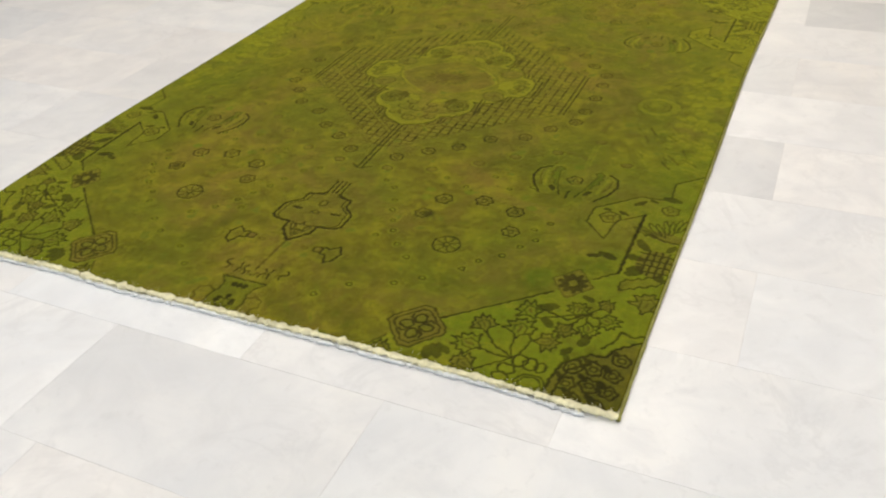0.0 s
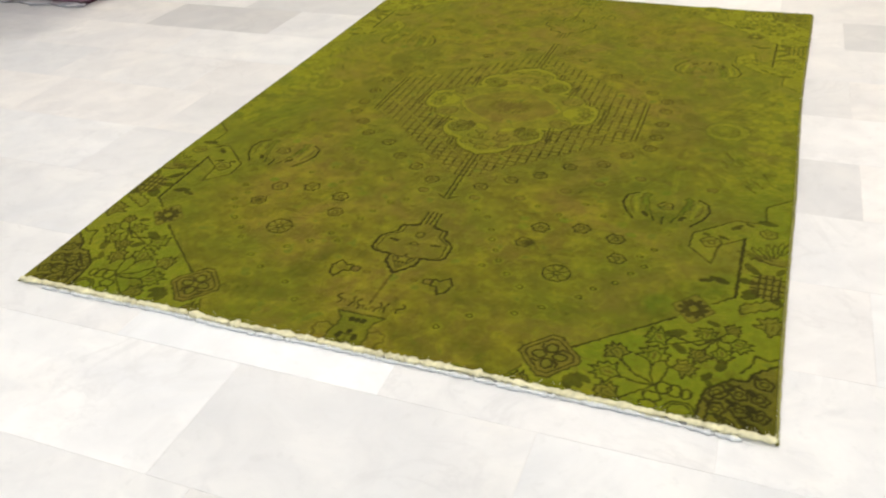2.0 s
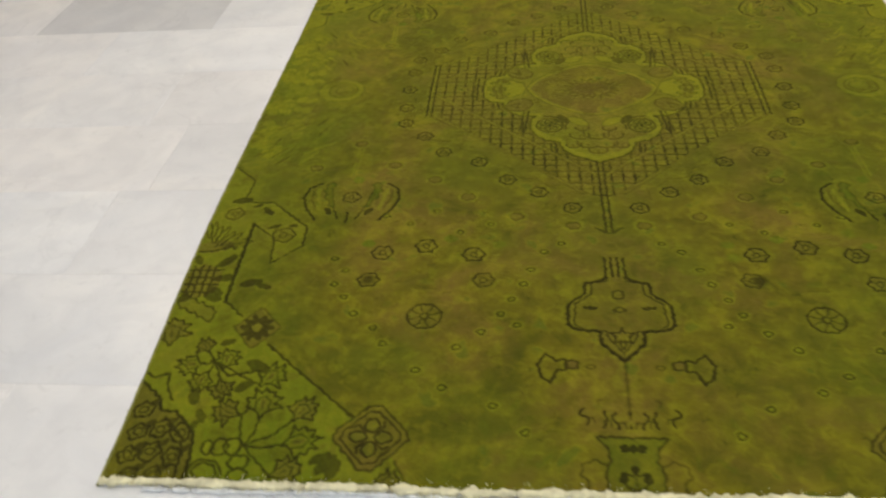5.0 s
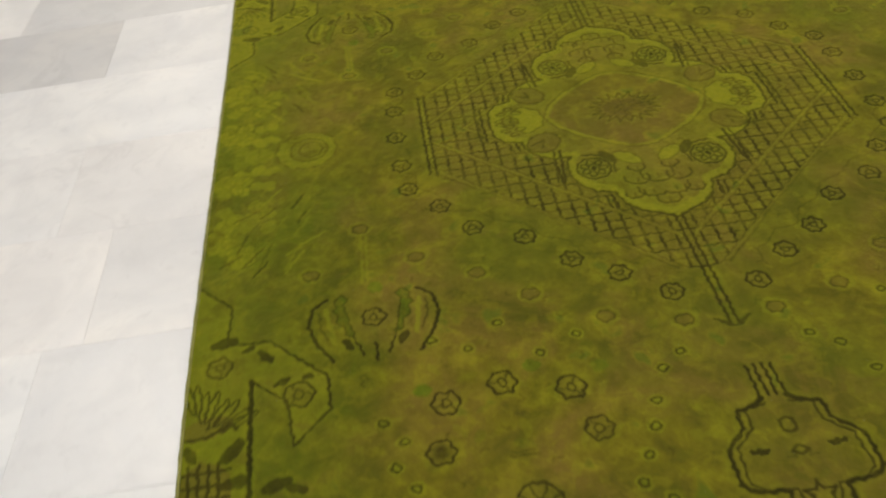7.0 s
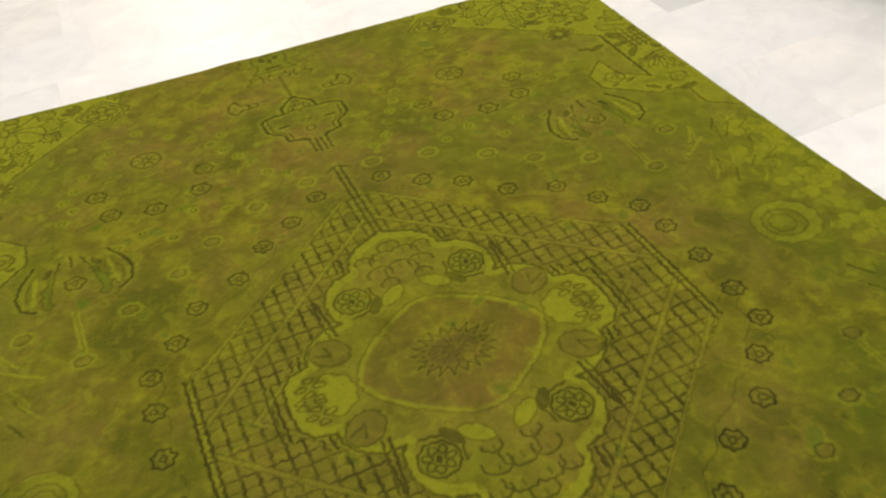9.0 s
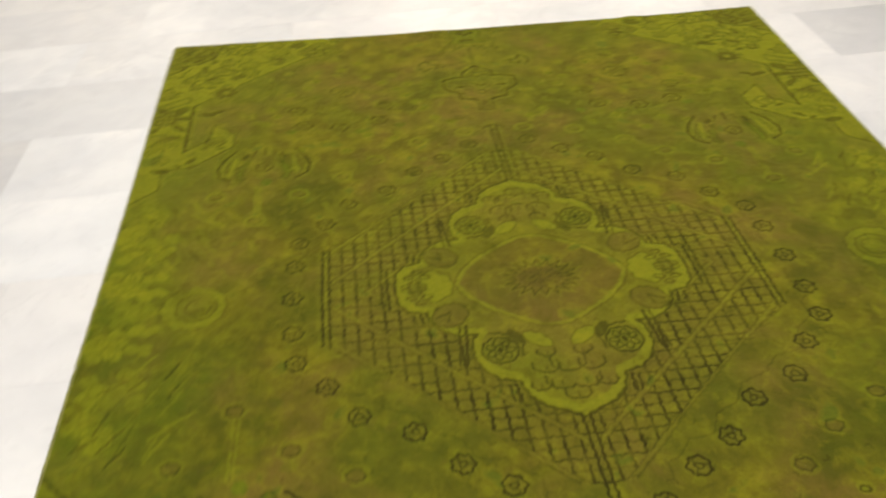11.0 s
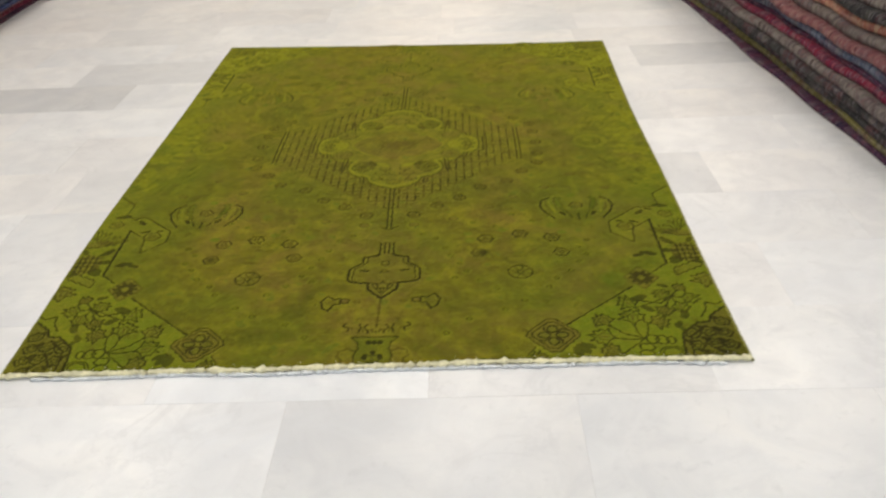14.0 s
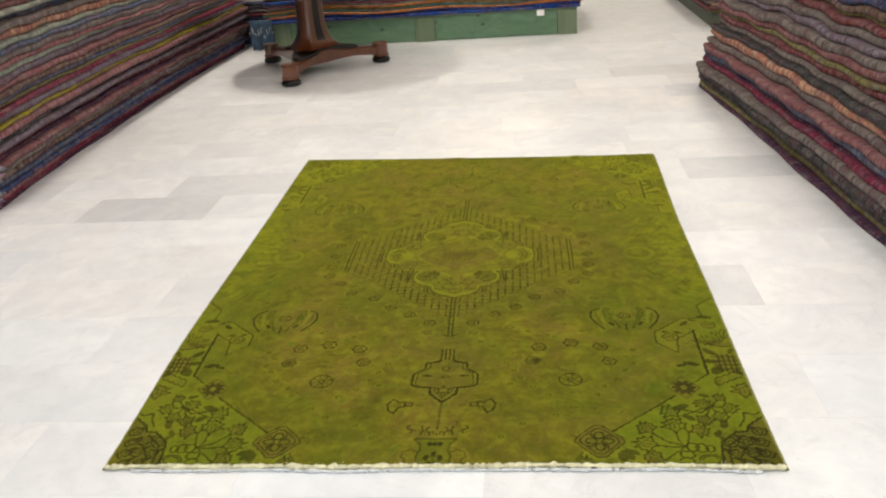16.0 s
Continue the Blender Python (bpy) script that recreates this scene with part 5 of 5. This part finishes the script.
# ---- green wooden platform with carpets on it ----
def platform(x0, x1, y0, y1, posts, label, h=0.245, board=GREEN_WOOD, timber=GREEN_POST):
    t = thing("display_platform", label, "platform")
    for a, b in posts:
        part("post", block(a, b, y0 - 0.012, y0 + 0.06, 0.0, h - 0.003, bevel=0.004), timber, t, "faded green pine post")
    for (a, b), (c, d) in itertools.pairwise(posts):
        part("front_board", block(b + 0.003, c - 0.003, y0, y0 + 0.03, 0.006, h - 0.004, bevel=0.003), board, t, "green-stained knotty pine board")
    for a, b in ((x0, x0 + 0.03), (x1 - 0.03, x1)):
        part("side_board", block(a, b, y0 + 0.062, y1, 0.006, h - 0.004, bevel=0.003), board, t)
    part("deck", block(x0, x1, y0, y1, h - 0.003, h + 0.02, bevel=0.003), timber, t)
    return t


platform(-1.365, 1.762, 6.79, 8.4, [(-1.365, -1.18), (0.12, 0.325), (1.568, 1.762)], "green-stained pine platform carrying a pile of carpets")
# further platform: the weaker light there is put into its darker wood
side = platform(3.062, 4.6, 6.70, 9.6, [(3.062, 3.242), (4.42, 4.60)], "low green pine platform in painted shade under folded carpets", 0.12, SHADED_GREEN, SHADED_GREEN)


def flat_stack(colours, x0, x1, y0, y1, z, seed, group, label):
    """Carpets laid flat, with uneven front edges."""
    rng = np.random.default_rng(seed)
    n = 70
    xs = np.linspace(x0, x1, n)
    low = np.full(n, z + 0.001)
    for colour in colours:
        th = rng.uniform(0.014, 0.03)
        ph = rng.uniform(0, 6.3, 3)
        front = y0 + rng.normal(0, 0.012) + 0.008 * np.sin(xs * 3 + ph[0])
        top = low + th * (1 + 0.18 * np.sin(xs * 5 + ph[1]))
        k = 7
        verts = np.zeros((n, k + 2, 3))
        for j in range(k):
            a = -math.pi / 2 + math.pi * j / (k - 1)
            verts[:, j, 1] = front + th * 0.5 * (1 - math.cos(a))
            verts[:, j, 2] = (low + top) / 2 + (top - low) / 2 * math.sin(a) * 0.98
        verts[:, k, 1], verts[:, k, 2] = y1, top
        verts[:, k + 1, 1], verts[:, k + 1, 2] = y1, low
        verts[:, :, 0] = xs[:, None] + rng.uniform(-0.03, 0.03)
        t = thing("flat_carpet", f"{colour} {label}", "carpet", group)
        body = grid_mesh("body", verts, n, k + 2, CARPET_MATS[colour], t, close=True)
        bm = bmesh.new()
        bm.from_mesh(body.data)
        bmesh.ops.holes_fill(bm, edges=[e for e in bm.edges if e.is_boundary], sides=0)
        bmesh.ops.recalc_face_normals(bm, faces=bm.faces)
        bm.to_mesh(body.data)
        bm.free()
        body.data.shade_smooth()
        low = top


flat_stack(["royal blue", "royal blue", "burnt orange", "teal green", "muted olive", "burnt orange", "pale sage", "brick red", "slate blue", "royal blue", "muted olive", "dusty rose"], -1.425, 1.80, 6.75, 8.35, 0.265, 4,
           "carpets on the green platform", "carpet lying flat on the green platform")
flat_stack(["muted olive", "brick red", "mottled brown", "salmon pink", "warm grey", "dusty rose", "charcoal grey", "brick red", "mottled brown", "muted olive"], 3.03, 4.6, 6.68, 9.5, 0.14, 9,
           "carpets on the further platform", "carpet lying flat on the further platform")

tag = thing("price_tag", "small white card tag hanging from a carpet edge", "tag")
part("card", block(1.36, 1.435, 6.722, 6.725, 0.205, 0.262, bevel=0.001), PAPER, tag)
part("string", block(1.395, 1.398, 6.723, 6.726, 0.262, 0.31), STRING, tag)


def hanging_cloth():
    t = thing("hanging_cloth", "faded blue cloth with pale fringe hanging off the platform", "cloth")
    n = 26
    verts = np.zeros((n, 14, 3))
    for i in range(n):
        u = i / (n - 1)
        for j in range(7):
            v = j / 6
            x = -1.585 + 0.24 * u + 0.02 * (1 - v) * math.sin(9 * u)
            y = 6.69 + 0.02 * math.sin(u * 17 + v)
            verts[i, j] = (x, y, 0.02 + 0.3 * v)
            verts[i, 13 - j] = (x, y + 0.012, 0.02 + 0.3 * v)
    grid_mesh("drape", verts, n, 14, DENIM, t, close=True)
    bm = bmesh.new()
    for i in range(9):
        x = -1.585 + 0.03 * i
        bmesh.ops.create_cone(bm, cap_ends=True, segments=6, radius1=0.0035, radius2=0.002, depth=0.07, matrix=pose(x, 6.675, 0.2 + 0.03 * math.sin(i * 2.1), 12 * math.sin(i), 14 * math.cos(i * 1.7), 0))
    part("fringe", bm, FRINGE, t, "pale knotted fringe")


hanging_cloth()


# ---- marble floor, tile by tile ----
floor = tagged(new("floor"), "white marble tile floor with faint grey veins", "floor", kind="structure")
part("screed", block(ROOM_X0, ROOM_X1, ROOM_Y0, ROOM_Y1, -0.06, -0.001), GROUT, floor)
ROW_H, TILE_L, ROW_0 = 0.3472, 0.70, -0.1027
# row: a joint seen on each side of the rug
JOINTS = {-1: (0.757, 1.457), 0: (0.402, 1.10), 1: (-0.014, 2.095), 2: (-0.358, 2.453), 3: (-0.278, 2.092), 4: (-0.412, 2.483), 5: (-0.788, 2.08), 6: (-0.434, 2.45), 7: (-0.77, 2.07), 8: (-0.42, 2.55)}
DARK = {(-1, -1): 1.05, (-1, 0): 0.93, (-1, 1): 0.94, (0, 0): 1.05, (0, 1): 0.93, (0, -1): 0.99, (6, -1): 0.82, (7, 1): 0.84, (3, 0): 0.87, (2, 2): 0.93, (0, 3): 0.92, (12, 1): 0.88, (14, 0): 0.86}


def tile_mesh(width):
    bm = bmesh.new()
    g = 0.0003
    box(bm, g, width - g, g, ROW_H - g, -0.02, 0.0)
    top = [e for e in bm.edges if all(v.co.z > -0.001 for v in e.verts)]
    bmesh.ops.bevel(bm, geom=top, offset=0.0004, segments=1, affect="EDGES")
    me = bpy.data.meshes.new("tile")
    bm.to_mesh(me)
    bm.free()
    me.materials.append(MARBLE)
    return me


tile_meshes = {}
rng = np.random.default_rng(77)
far_tiles = bmesh.new()
k0, k1 = int((ROOM_Y0 - ROW_0) / ROW_H) - 1, int((ROOM_Y1 - ROW_0) / ROW_H) + 1
for k in range(k0, k1):
    y = ROW_0 + k * ROW_H
    if y < ROOM_Y0 or y + ROW_H > ROOM_Y1:
        continue
    left, right = JOINTS.get(k, (None, None))
    if left is None:
        left = rng.uniform(-0.7, 0.0)
        right = left + 4 * TILE_L
    spans = [(left - (i + 1) * TILE_L, left - i * TILE_L, -1 - i) for i in range(7)]
    count = max(1, round((right - left) / TILE_L))
    wide = (right - left) / count
    spans += [(left + i * wide, left + (i + 1) * wide, i - count) if i - count != -1 else (left + i * wide, right, 0) for i in range(count)]
    spans += [(right + i * TILE_L, right + (i + 1) * TILE_L, 1 + i) for i in range(5)]
    for a, b, idx in spans:
        if b < ROOM_X0 or a > ROOM_X1:
            continue
        a, b = max(a, ROOM_X0), min(b, ROOM_X1)
        shade = rng.normal(0.985, 0.035)
        shade = min(1.06, max(0.91, shade))
        for (dk, di), value in DARK.items():
            if dk == k and di == idx:
                shade = value
        warm = rng.normal(0.0, 0.007)
        if -2.4 < (a + b) / 2 < 3.2 and -1.4 < y < 6.4:
            key = round(b - a, 3)
            if key not in tile_meshes:
                tile_meshes[key] = tile_mesh(key)
            ob = new("tile", tile_meshes[key])
            ob.parent = floor
            ob.location = (a, y, 0.0)
            ob.color = (shade + warm, shade, shade - warm, 1)
        else:
            box(far_tiles, a + 0.001, b - 0.001, y + 0.001, y + ROW_H - 0.001, -0.02, 0.0)
rest = part("tiles", far_tiles, MARBLE, floor)
rest["kind"] = "stuff"
